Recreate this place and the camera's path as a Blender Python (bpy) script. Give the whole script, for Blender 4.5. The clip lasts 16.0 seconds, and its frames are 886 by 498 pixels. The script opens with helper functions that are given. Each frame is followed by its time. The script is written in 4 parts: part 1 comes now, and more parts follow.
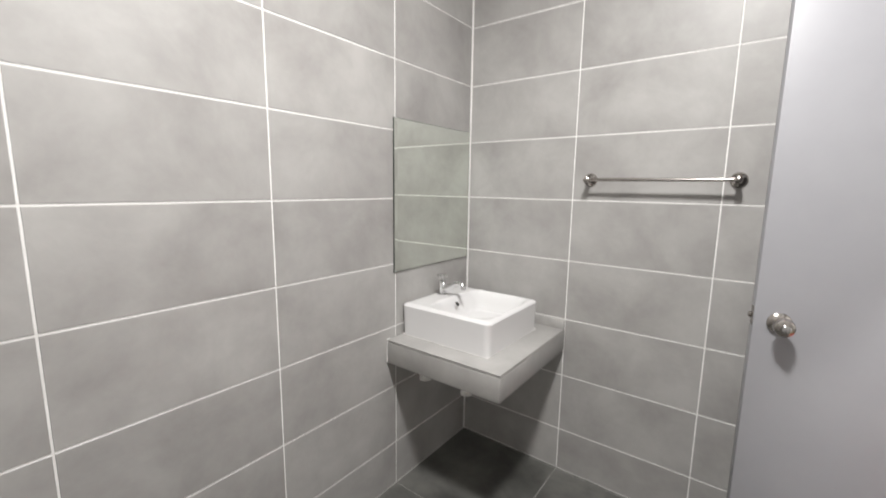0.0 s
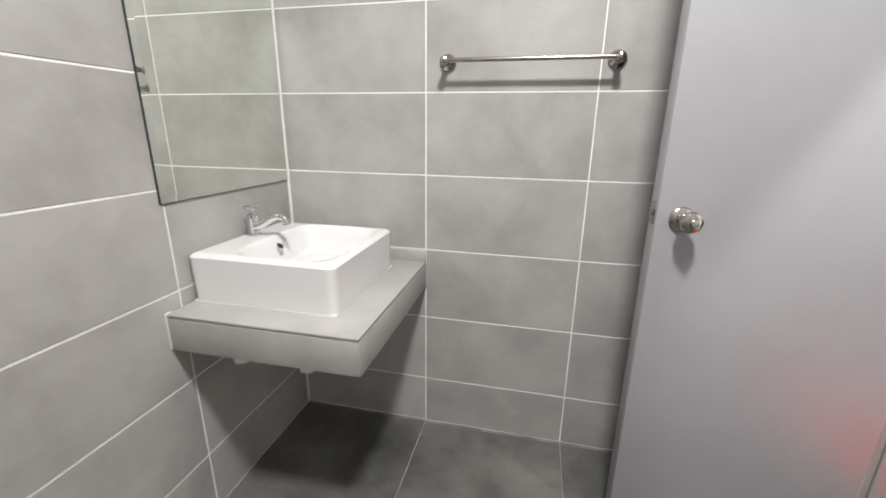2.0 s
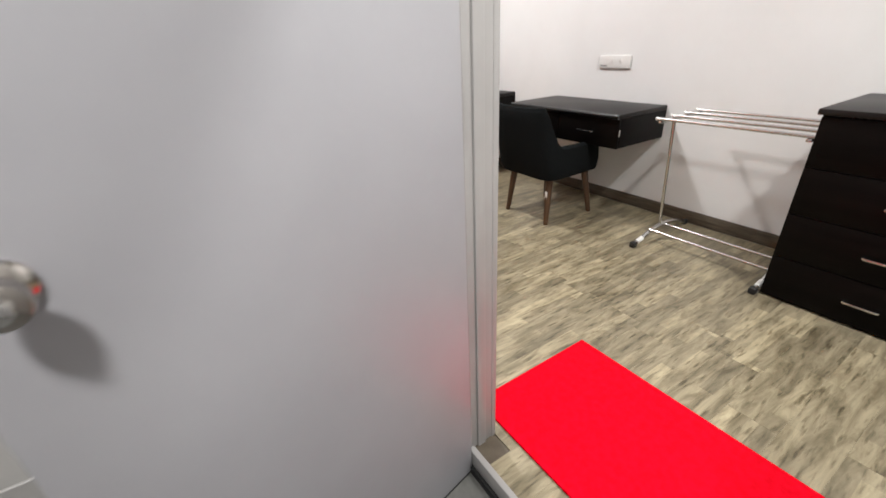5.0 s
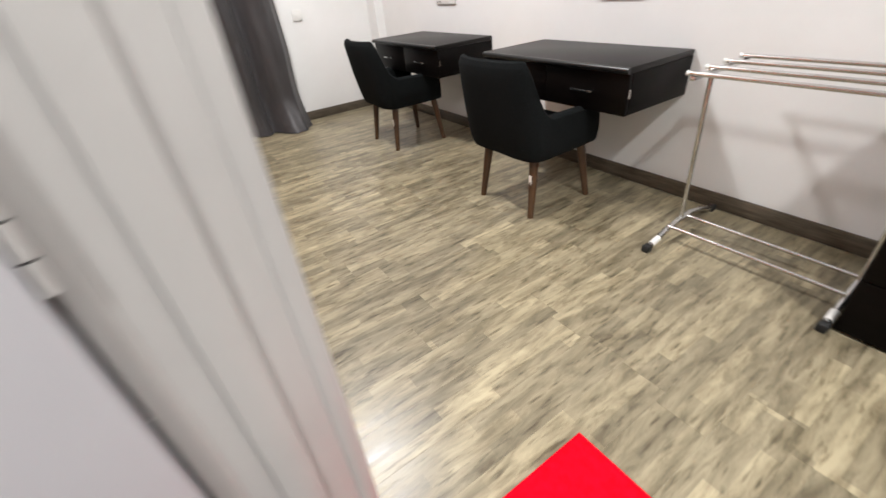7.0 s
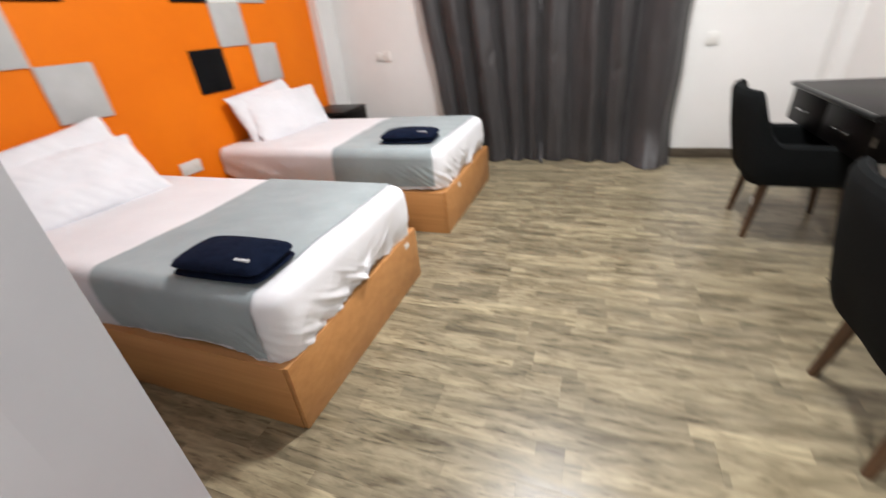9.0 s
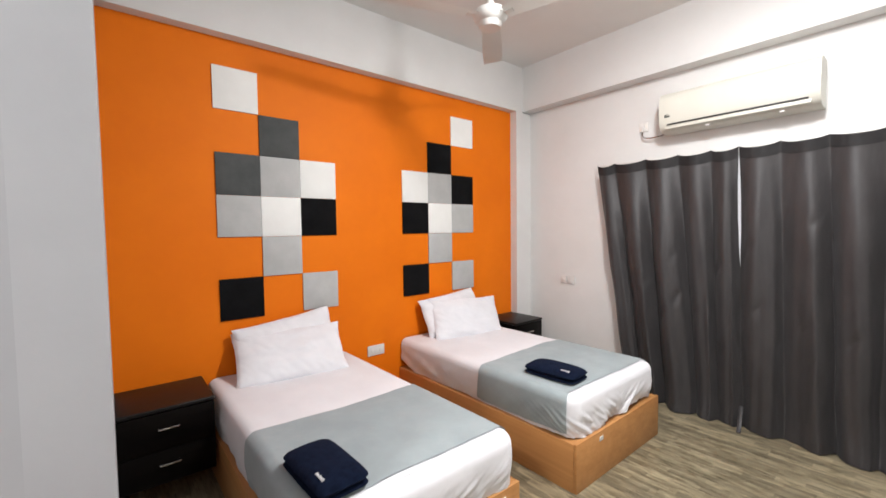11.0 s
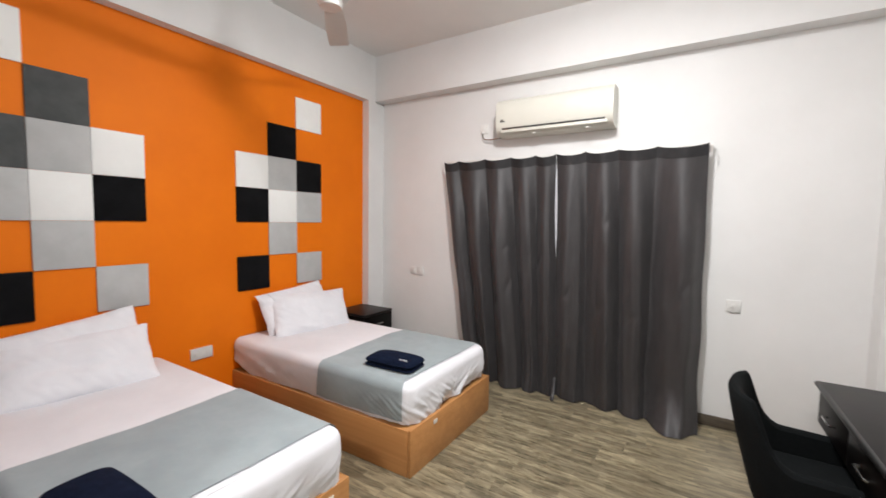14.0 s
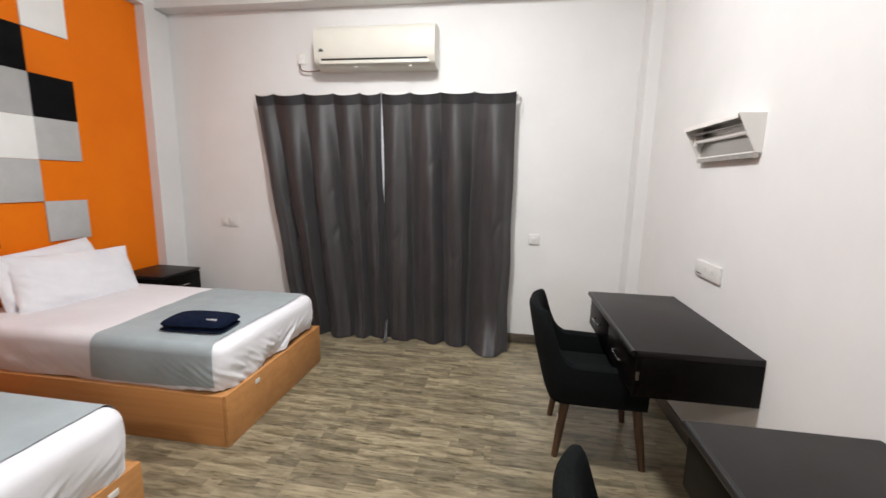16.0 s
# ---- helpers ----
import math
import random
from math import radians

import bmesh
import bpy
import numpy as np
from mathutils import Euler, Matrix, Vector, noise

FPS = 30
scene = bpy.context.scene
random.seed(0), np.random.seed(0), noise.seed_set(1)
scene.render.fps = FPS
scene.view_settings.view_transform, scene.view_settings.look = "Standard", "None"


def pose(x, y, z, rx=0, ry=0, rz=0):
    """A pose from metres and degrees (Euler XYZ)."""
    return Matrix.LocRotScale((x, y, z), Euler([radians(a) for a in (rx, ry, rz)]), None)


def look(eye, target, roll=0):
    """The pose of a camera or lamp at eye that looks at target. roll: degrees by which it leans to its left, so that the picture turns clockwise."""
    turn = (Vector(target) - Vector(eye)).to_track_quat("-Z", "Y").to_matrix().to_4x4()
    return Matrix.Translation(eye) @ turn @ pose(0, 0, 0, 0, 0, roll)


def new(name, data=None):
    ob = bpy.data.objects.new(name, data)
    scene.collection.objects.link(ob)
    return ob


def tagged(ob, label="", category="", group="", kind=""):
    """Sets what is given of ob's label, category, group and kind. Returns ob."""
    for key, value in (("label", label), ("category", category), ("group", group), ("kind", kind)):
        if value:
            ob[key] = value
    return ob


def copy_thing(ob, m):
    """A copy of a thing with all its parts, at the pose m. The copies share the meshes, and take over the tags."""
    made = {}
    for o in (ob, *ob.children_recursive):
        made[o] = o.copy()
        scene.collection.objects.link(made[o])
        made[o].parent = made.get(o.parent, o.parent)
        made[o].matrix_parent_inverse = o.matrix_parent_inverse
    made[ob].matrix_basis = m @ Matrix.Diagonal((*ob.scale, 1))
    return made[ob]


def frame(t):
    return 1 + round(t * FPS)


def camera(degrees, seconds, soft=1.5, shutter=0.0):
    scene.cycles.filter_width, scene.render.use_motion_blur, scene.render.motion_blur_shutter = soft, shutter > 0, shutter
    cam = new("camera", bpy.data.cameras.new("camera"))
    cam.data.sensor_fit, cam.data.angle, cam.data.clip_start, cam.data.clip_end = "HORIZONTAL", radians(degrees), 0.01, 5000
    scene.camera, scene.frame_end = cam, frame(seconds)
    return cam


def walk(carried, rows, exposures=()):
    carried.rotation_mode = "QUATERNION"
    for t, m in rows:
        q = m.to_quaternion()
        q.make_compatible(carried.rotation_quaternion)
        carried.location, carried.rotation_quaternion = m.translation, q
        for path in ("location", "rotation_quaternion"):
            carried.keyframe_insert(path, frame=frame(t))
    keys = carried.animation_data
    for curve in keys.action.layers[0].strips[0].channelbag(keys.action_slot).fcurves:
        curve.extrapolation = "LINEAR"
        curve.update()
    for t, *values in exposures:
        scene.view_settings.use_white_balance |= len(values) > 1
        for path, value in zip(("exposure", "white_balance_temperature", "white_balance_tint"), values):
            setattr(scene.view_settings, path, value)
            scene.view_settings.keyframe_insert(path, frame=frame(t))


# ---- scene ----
cam = camera(94.8, 16.0, shutter=0.5)
PATH = [
    (0, (-0.031, -0.005, 1.391), (-1.217, 1.578, 1.091), 0.8),
    (0.5, (-0.07, 0.032, 1.321), (-1.135, 1.66, 0.857), 0.5),
    (1, (-0.147, 0.178, 1.242), (-1.015, 1.882, 0.657), 0.4),
    (1.5, (-0.182, 0.331, 1.213), (-0.81, 2.126, 0.595), 0.8),
    (2, (-0.308, 0.422, 1.208), (-0.728, 2.295, 0.645), 0.7),
    (2.5, (-0.408, 0.472, 1.296), (-0.66, 2.396, 0.811), -0.0),
    (3, (-0.425, 0.502, 1.286), (-0.469, 2.442, 0.803), -0.7),
    (3.5, (-0.289, 0.577, 1.255), (-0.049, 2.486, 0.709), -1.2),
    (4, (0.02, 0.701, 1.237), (0.582, 2.508, 0.59), -1.6),
    (4.5, (0.188, 0.805, 1.215), (1.014, 2.463, 0.46), -2.4),
    (4.7, (0.224, 0.896, 1.206), (1.127, 2.483, 0.391), -2.2),
    (6.8, (0.787, 1.499, 1.146), (1.742, 2.876, 0.055), -4.9),
    (7, (0.868, 1.519, 1.135), (1.748, 2.935, 0.031), -5.7),
    (7.5, (1.13, 1.526, 1.192), (1.781, 3.052, 0.075), -6.5),
    (8, (1.233, 1.622, 1.216), (1.567, 3.239, 0.088), -6.1),
    (8.5, (1.304, 1.795, 1.215), (1.214, 3.461, 0.113), -5.7),
    (9, (1.501, 1.857, 1.244), (0.829, 3.474, 0.278), -5.8),
    (9.5, (1.650, 1.942, 1.32), (0.520, 3.442, 0.63), -3.1),
    (10, (1.698, 2.008, 1.402), (0.288, 3.374, 1.021), -1.4),
    (10.2, (1.761, 2.061, 1.446), (0.261, 3.352, 1.159), -1.8),
    (12.3, (1.964, 2.125, 1.593), (0.475, 3.459, 1.659), -1.2),
    (12.5, (1.976, 2.138, 1.596), (0.526, 3.515, 1.651), -0.9),
    (13, (1.975, 2.167, 1.588), (0.642, 3.658, 1.602), -0.2),
    (13.5, (1.979, 2.201, 1.574), (0.783, 3.803, 1.519), 0.4),
    (14, (2.001, 2.241, 1.557), (0.948, 3.936, 1.42), 0.9),
    (14.5, (2.015, 2.273, 1.528), (1.122, 4.05, 1.31), 1.2),
    (15, (2.04, 2.304, 1.485), (1.325, 4.151, 1.209), 1.4),
    (15.5, (2.06, 2.339, 1.459), (1.565, 4.252, 1.147), 1.5),
    (16, (2.02, 2.367, 1.442), (1.718, 4.316, 1.11), 1.3),
]
EXPOSURES = [(0.0, 2.90), (1.5, 3.06), (2.5, 3.06), (3.5, 3.02), (4.5, 2.96), (7.0, 3.18), (8.5, 3.16), (10.0, 3.06), (12.5, 2.90), (13.5, 2.82), (15.0, 2.74), (16.0, 2.71)]
walk(cam, [(t, look(eye, target, roll)) for t, eye, target, roll in PATH], EXPOSURES)

# ---- light ----
world = bpy.data.worlds.new("world")
world.use_nodes = True
world.node_tree.nodes["Background"].inputs[0].default_value = (0.6, 0.7, 1.0, 1)
world.node_tree.nodes["Background"].inputs[1].default_value = 0.006
scene.world = world
BATH_W, ROOM_W, BULB_W, HALL_W = 9.5, 9.2, 7.6, 10.4


def area(name, loc, size, watts, color=(1, 1, 1), aim=(0, 0, -1), shape="DISK"):
    d = bpy.data.lights.new(name, "AREA")
    d.shape, d.size, d.energy, d.color = shape, size, watts, color
    ob = new(name, d)
    ob.matrix_world = look(loc, (loc[0] + aim[0], loc[1] + aim[1] + 1e-4, loc[2] + aim[2]))
    return ob


BATH_LAMP = (-0.17, 0.52, 2.86)
ROOM_LAMP = (1.36, 4.10, 3.16)
HALL_LAMP = (1.75, 0.38, 3.33)
area("bath_light", BATH_LAMP, 0.28, BATH_W, (1.0, 0.985, 0.975))
bulb = bpy.data.lights.new("room_light", "POINT")
bulb.shadow_soft_size, bulb.energy, bulb.color = 0.14, BULB_W, (1.0, 0.988, 1.0)
new("room_light", bulb).location = ROOM_LAMP
area("room_light_face", (ROOM_LAMP[0], ROOM_LAMP[1], 3.28), 0.32, ROOM_W, (1.0, 0.988, 1.0))
area("hall_light", HALL_LAMP, 0.24, HALL_W, (1.0, 0.985, 0.975))


# ---- materials ----
def lin(r, g, b):
    f = lambda v: (v / 255 / 12.92) if v <= 10 else ((v / 255 + 0.055) / 1.055) ** 2.4
    return (f(r), f(g), f(b), 1)


def mat(name, c1, c2=None, scale=4.0, detail=6.0, stretch=(1, 1, 1), rough=0.5, rough2=None, metal=0.0, bump=0.0, bump_scale=150.0,
        spec=0.5, coat=0.0, vary=0.0, lo=0.35, hi=0.68, sheen=0.0, distort=0.0):
    """Two tones mixed by noise in the object's own space, shifted from piece to piece, with a fine relief."""
    m = bpy.data.materials.new(name)
    m.use_nodes = True
    n, l = m.node_tree.nodes, m.node_tree.links
    b = n["Principled BSDF"]
    b.inputs["Roughness"].default_value = rough
    b.inputs["Metallic"].default_value = metal
    b.inputs["Specular IOR Level"].default_value = spec
    b.inputs["Coat Weight"].default_value = coat
    b.inputs["Sheen Weight"].default_value = sheen
    c2 = c2 or c1
    tc, mp, info = n.new("ShaderNodeTexCoord"), n.new("ShaderNodeMapping"), n.new("ShaderNodeObjectInfo")
    mul = n.new("ShaderNodeVectorMath")
    mul.operation = "SCALE"
    mul.inputs[0].default_value = (37.0, 53.0, 71.0)
    l.new(info.outputs["Random"], mul.inputs["Scale"])
    l.new(mul.outputs[0], mp.inputs["Location"])
    l.new(tc.outputs["Object"], mp.inputs["Vector"])
    mp.inputs["Scale"].default_value = stretch
    no = n.new("ShaderNodeTexNoise")
    no.inputs["Scale"].default_value, no.inputs["Detail"].default_value, no.inputs["Distortion"].default_value = scale, detail, distort
    no.inputs["Roughness"].default_value = 0.62
    l.new(mp.outputs[0], no.inputs["Vector"])
    ramp = n.new("ShaderNodeValToRGB")
    ramp.color_ramp.elements[0].position, ramp.color_ramp.elements[0].color = lo, c1
    ramp.color_ramp.elements[1].position, ramp.color_ramp.elements[1].color = hi, c2
    l.new(no.outputs["Fac"], ramp.inputs[0])
    out = ramp.outputs[0]
    if vary:
        hsv, mr = n.new("ShaderNodeHueSaturation"), n.new("ShaderNodeMapRange")
        mr.inputs["To Min"].default_value, mr.inputs["To Max"].default_value = 1 - vary, 1 + vary
        l.new(info.outputs["Random"], mr.inputs["Value"])
        l.new(mr.outputs[0], hsv.inputs["Value"])
        l.new(out, hsv.inputs["Color"])
        out = hsv.outputs[0]
    l.new(out, b.inputs["Base Color"])
    if rough2 is not None:
        rr = n.new("ShaderNodeMapRange")
        rr.inputs["From Min"].default_value, rr.inputs["From Max"].default_value = lo, hi
        rr.inputs["To Min"].default_value, rr.inputs["To Max"].default_value = rough, rough2
        l.new(no.outputs["Fac"], rr.inputs["Value"])
        l.new(rr.outputs[0], b.inputs["Roughness"])
    if bump:
        nb, bp = n.new("ShaderNodeTexNoise"), n.new("ShaderNodeBump")
        nb.inputs["Scale"].default_value, nb.inputs["Detail"].default_value = bump_scale, 3
        l.new(mp.outputs[0], nb.inputs["Vector"])
        l.new(nb.outputs["Fac"], bp.inputs["Height"])
        bp.inputs["Strength"].default_value, bp.inputs["Distance"].default_value = bump, 0.002
        l.new(bp.outputs[0], b.inputs["Normal"])
    return m


TILE = mat("wall_tile", (0.288, 0.277, 0.266, 1), (0.425, 0.415, 0.400, 1), 3.4, 9, rough=0.36, rough2=0.48, bump=0.05, bump_scale=60, vary=0.035, lo=0.28, hi=0.66, distort=0.2)
FLOOR_TILE = mat("floor_tile", (0.052, 0.052, 0.048, 1), (0.175, 0.173, 0.159, 1), 3.2, 10, rough=0.45, rough2=0.6, bump=0.08, bump_scale=80, vary=0.06, lo=0.3, hi=0.72, distort=0.3)
GROUT = mat("grout", (0.74, 0.73, 0.71, 1), (0.84, 0.83, 0.81, 1), 12, rough=0.9, bump=0.3, bump_scale=400)
FLOOR_GROUT = mat("floor_grout", (0.16, 0.16, 0.145, 1), (0.46, 0.45, 0.43, 1), 14, rough=0.9, bump=0.3, bump_scale=400)
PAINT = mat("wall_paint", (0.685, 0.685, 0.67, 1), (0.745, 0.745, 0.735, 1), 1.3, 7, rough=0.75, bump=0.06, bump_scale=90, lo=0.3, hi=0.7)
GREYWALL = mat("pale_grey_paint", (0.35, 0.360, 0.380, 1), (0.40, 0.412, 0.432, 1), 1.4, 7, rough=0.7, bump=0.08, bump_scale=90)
CEIL = mat("ceiling_paint", (0.73, 0.725, 0.705, 1), (0.78, 0.775, 0.755, 1), 1.1, 6, rough=0.85, bump=0.05, bump_scale=80)
ORANGE = mat("orange_paint", (0.78, 0.168, 0.0015, 1), (0.85, 0.195, 0.0025, 1), 1.5, 6, rough=0.6, spec=0.2, bump=0.08, bump_scale=120)
DOOR = mat("grey_door_paint", (0.300, 0.299, 0.315, 1), (0.330, 0.329, 0.345, 1), 2.0, 5, rough=0.43, bump=0.04, bump_scale=60)
FRAME = mat("grey_frame_paint", (0.275, 0.268, 0.260, 1), (0.312, 0.304, 0.294, 1), 3.0, 5, rough=0.42, bump=0.05, bump_scale=60)
SOCKET = mat("socket_plastic", (0.66, 0.655, 0.63, 1), (0.70, 0.695, 0.67, 1), 5, rough=0.35)
CERAMIC = mat("white_ceramic", (0.70, 0.692, 0.69, 1), rough=0.10, spec=0.55, coat=0.3)
CHROME = mat("chrome", (0.72, 0.72, 0.72, 1), rough=0.10, metal=1.0)
STEEL = mat("brushed_steel", (0.40, 0.375, 0.35, 1), (0.50, 0.47, 0.44, 1), 30, rough=0.22, metal=1.0)
RACK = mat("rack_steel", (0.56, 0.555, 0.55, 1), (0.66, 0.655, 0.65, 1), 20, rough=0.25, metal=1.0)
MIRROR = mat("mirror_glass", (0.86, 0.895, 0.84, 1), rough=0.0, metal=1.0)
MIRROR_EDGE = mat("mirror_edge", (0.02, 0.03, 0.025, 1), rough=0.3)
BLACKHOLE = mat("dark_hole", (0.01, 0.01, 0.01, 1), rough=0.6)
PLASTIC = mat("white_plastic", (0.74, 0.73, 0.70, 1), (0.77, 0.76, 0.73, 1), 5, rough=0.32)
AC_WHITE = mat("cream_plastic", (0.62, 0.61, 0.54, 1), (0.65, 0.64, 0.57, 1), 4, rough=0.35)
SHEET = mat("white_sheet", (0.715, 0.715, 0.745, 1), (0.775, 0.775, 0.805, 1), 3, 5, rough=0.9, bump=0.2, bump_scale=260, sheen=0.2)
PILLOW = mat("white_pillowcase", (0.73, 0.73, 0.76, 1), (0.79, 0.79, 0.82, 1), 4, 5, rough=0.9, bump=0.25, bump_scale=220, sheen=0.2)
RUNNER = mat("grey_bed_runner", (0.265, 0.315, 0.33, 1), (0.315, 0.37, 0.385, 1), 5, 6, rough=0.85, bump=0.3, bump_scale=320, sheen=0.2)
TOWEL = mat("navy_towel", (0.003, 0.006, 0.017, 1), (0.007, 0.012, 0.030, 1), 40, 6, rough=1.0, bump=0.9, bump_scale=420, spec=0.1)
WHITE_INK = mat("white_thread", (0.7, 0.7, 0.72, 1), rough=0.8)
BEDWOOD = mat("beech_laminate", (0.44, 0.20, 0.065, 1), (0.54, 0.265, 0.095, 1), 3, 8, stretch=(0.25, 4, 9), rough=0.42, bump=0.05, bump_scale=90)
DARKWOOD = mat("wenge_laminate", (0.0013, 0.0010, 0.0009, 1), (0.0045, 0.0031, 0.0026, 1), 5, 8, stretch=(6, 0.4, 6), rough=0.42, bump=0.06, bump_scale=160, spec=0.11)
DESKTOP = mat("black_desktop", (0.007, 0.006, 0.0056, 1), (0.012, 0.0102, 0.0098, 1), 7, 6, spec=0.27, rough=0.42, bump=0.05, bump_scale=200)
BLACKEDGE = mat("black_edge", (0.008, 0.008, 0.008, 1), rough=0.3)
CHAIRCLOTH = mat("charcoal_upholstery", (0.003, 0.0038, 0.004, 1), (0.0072, 0.0085, 0.009, 1), 160, 4, rough=0.95, bump=0.5, bump_scale=520, spec=0.12)
LEGWOOD = mat("walnut_legs", (0.045, 0.021, 0.009, 1), (0.085, 0.042, 0.019, 1), 5, 7, stretch=(8, 8, 0.7), rough=0.4)
CURTAIN = mat("grey_curtain", (0.031, 0.029, 0.030, 1), (0.044, 0.041, 0.042, 1), 6, 6, stretch=(3, 3, 0.6), rough=0.48, bump=0.2, bump_scale=420, spec=0.42, sheen=0.05)
HEADER = mat("dark_curtain_header", (0.010, 0.0095, 0.010, 1), (0.016, 0.015, 0.016, 1), 20, rough=0.8, bump=0.2, bump_scale=300)
BLACKPANEL = mat("black_felt_panel", (0.004, 0.004, 0.0045, 1), (0.008, 0.008, 0.009, 1), 8, 8, spec=0.12, rough=0.9, bump=0.5, bump_scale=300)
DARKPANEL = mat("dark_grey_panel", (0.05, 0.055, 0.055, 1), (0.085, 0.09, 0.088, 1), 5, 8, rough=0.8, bump=0.5, bump_scale=300)
GREYPANEL = mat("light_grey_panel", (0.44, 0.445, 0.435, 1), (0.50, 0.505, 0.495, 1), 6, 6, rough=0.85, bump=0.5, bump_scale=300)
WHITEPANEL = mat("white_panel", (0.84, 0.84, 0.81, 1), (0.88, 0.88, 0.85, 1), 6, 6, rough=0.85, bump=0.4, bump_scale=300)
RUBBER = mat("black_rubber", (0.01, 0.01, 0.01, 1), rough=0.6)
REDMAT = mat("red_mat", (0.56, 0.0008, 0.008, 1), (0.66, 0.0016, 0.015, 1), 40, 5, rough=0.95, spec=0.05, bump=0.6, bump_scale=350)
SHINY = mat("bright_reflector", (0.42, 0.40, 0.38, 1), rough=0.18, metal=1.0)
TUBE = mat("tube_glass", (0.85, 0.85, 0.84, 1), rough=0.2)
GLOW = bpy.data.materials.new("lamp_diffuser")
GLOW.use_nodes = True
GLOW.node_tree.nodes["Principled BSDF"].inputs["Emission Color"].default_value = (1, 0.96, 0.9, 1)
GLOW.node_tree.nodes["Principled BSDF"].inputs["Emission Strength"].default_value = 1.2


def plank_material():
    """Weathered oak vinyl: long grey-brown streaks, dark flecks, a tone of its own for each plank."""
    m = mat("vinyl_plank", (0.134, 0.111, 0.070, 1), (0.318, 0.274, 0.184, 1), 2.2, 9, stretch=(2.4, 12, 1), rough=0.29, rough2=0.38, bump=0.06, bump_scale=30, vary=0.10, lo=0.34, hi=0.64, distort=0.5)
    n, l = m.node_tree.nodes, m.node_tree.links
    b = n["Principled BSDF"]
    src = b.inputs["Base Color"].links[0].from_socket
    mp = next(x for x in n if x.bl_idname == "ShaderNodeMapping")
    st = n.new("ShaderNodeMapping")
    st.inputs["Scale"].default_value = (4.0, 26, 1)
    l.new(mp.inputs["Vector"].links[0].from_socket, st.inputs["Vector"])
    l.new(mp.inputs["Location"].links[0].from_socket, st.inputs["Location"])
    fl = n.new("ShaderNodeTexNoise")
    fl.inputs["Scale"].default_value, fl.inputs["Detail"].default_value = 2.6, 9
    l.new(st.outputs[0], fl.inputs["Vector"])
    r = n.new("ShaderNodeValToRGB")
    r.color_ramp.elements[0].position, r.color_ramp.elements[0].color = 0.55, (1, 1, 1, 1)
    r.color_ramp.elements[1].position, r.color_ramp.elements[1].color = 0.72, (0.38, 0.355, 0.31, 1)
    l.new(fl.outputs["Fac"], r.inputs[0])
    mix = n.new("ShaderNodeMix")
    mix.data_type, mix.blend_type = "RGBA", "MULTIPLY"
    mix.inputs["Factor"].default_value = 1.0
    sm, br = n.new("ShaderNodeMapping"), n.new("ShaderNodeTexBrick")
    l.new(mp.inputs["Vector"].links[0].from_socket, sm.inputs["Vector"])
    sx = n.new("ShaderNodeCombineXYZ")
    inf = next(x for x in n if x.bl_idname == "ShaderNodeObjectInfo")
    k = n.new("ShaderNodeMath")
    k.operation, k.inputs[1].default_value = "MULTIPLY", 97.0
    l.new(inf.outputs["Random"], k.inputs[0])
    l.new(k.outputs[0], sx.inputs["X"])
    l.new(sx.outputs[0], sm.inputs["Location"])
    l.new(sm.outputs[0], br.inputs["Vector"])
    for key, val in (("Scale", 1.0), ("Mortar Size", 0.0), ("Brick Width", 0.33), ("Row Height", 0.0508), ("Bias", 0.0)):
        br.inputs[key].default_value = val
    br.offset, br.squash = 0.41, 1.0
    br.inputs["Color1"].default_value, br.inputs["Color2"].default_value = (0.72, 0.715, 0.705, 1), (1.20, 1.19, 1.15, 1)
    stave = n.new("ShaderNodeMix")
    stave.data_type, stave.blend_type = "RGBA", "MULTIPLY"
    stave.inputs["Factor"].default_value = 1.0
    l.new(src, stave.inputs["A"])
    l.new(br.outputs["Color"], stave.inputs["B"])
    l.new(stave.outputs["Result"], mix.inputs["A"])
    l.new(r.outputs[0], mix.inputs["B"])
    l.new(mix.outputs["Result"], b.inputs["Base Color"])
    return m


PLANK = plank_material()
SKIRT = mat("vinyl_skirting", (0.050, 0.038, 0.026, 1), (0.115, 0.094, 0.068, 1), 4, 8, stretch=(2, 2, 20), rough=0.45)


# ---- mesh helpers ----
def box(bm, lo, hi, bevel=0.0, seg=2, m=None):
    r = bmesh.ops.create_cube(bm, size=1.0)
    v = r["verts"]
    for p in v:
        p.co = Vector([lo[i] + (p.co[i] + 0.5) * (hi[i] - lo[i]) for i in range(3)])
    if bevel:
        e = list({x for p in v for x in p.link_edges})
        r = bmesh.ops.bevel(bm, geom=e, offset=bevel, segments=seg, affect="EDGES", profile=0.5)
        v = list({x for f in r["faces"] for x in f.verts} | {x for x in v if x.is_valid})
    if m is not None:
        bmesh.ops.transform(bm, matrix=m, verts=[x for x in v if x.is_valid])
    return bm


def rod(bm, a, b, r, r2=None, seg=16):
    a, b = Vector(a), Vector(b)
    d = b - a
    mm = Matrix.Translation((a + b) / 2) @ d.to_track_quat("Z", "Y").to_matrix().to_4x4()
    bmesh.ops.create_cone(bm, cap_ends=True, segments=seg, radius1=r, radius2=r if r2 is None else r2, depth=d.length, matrix=mm)
    return bm


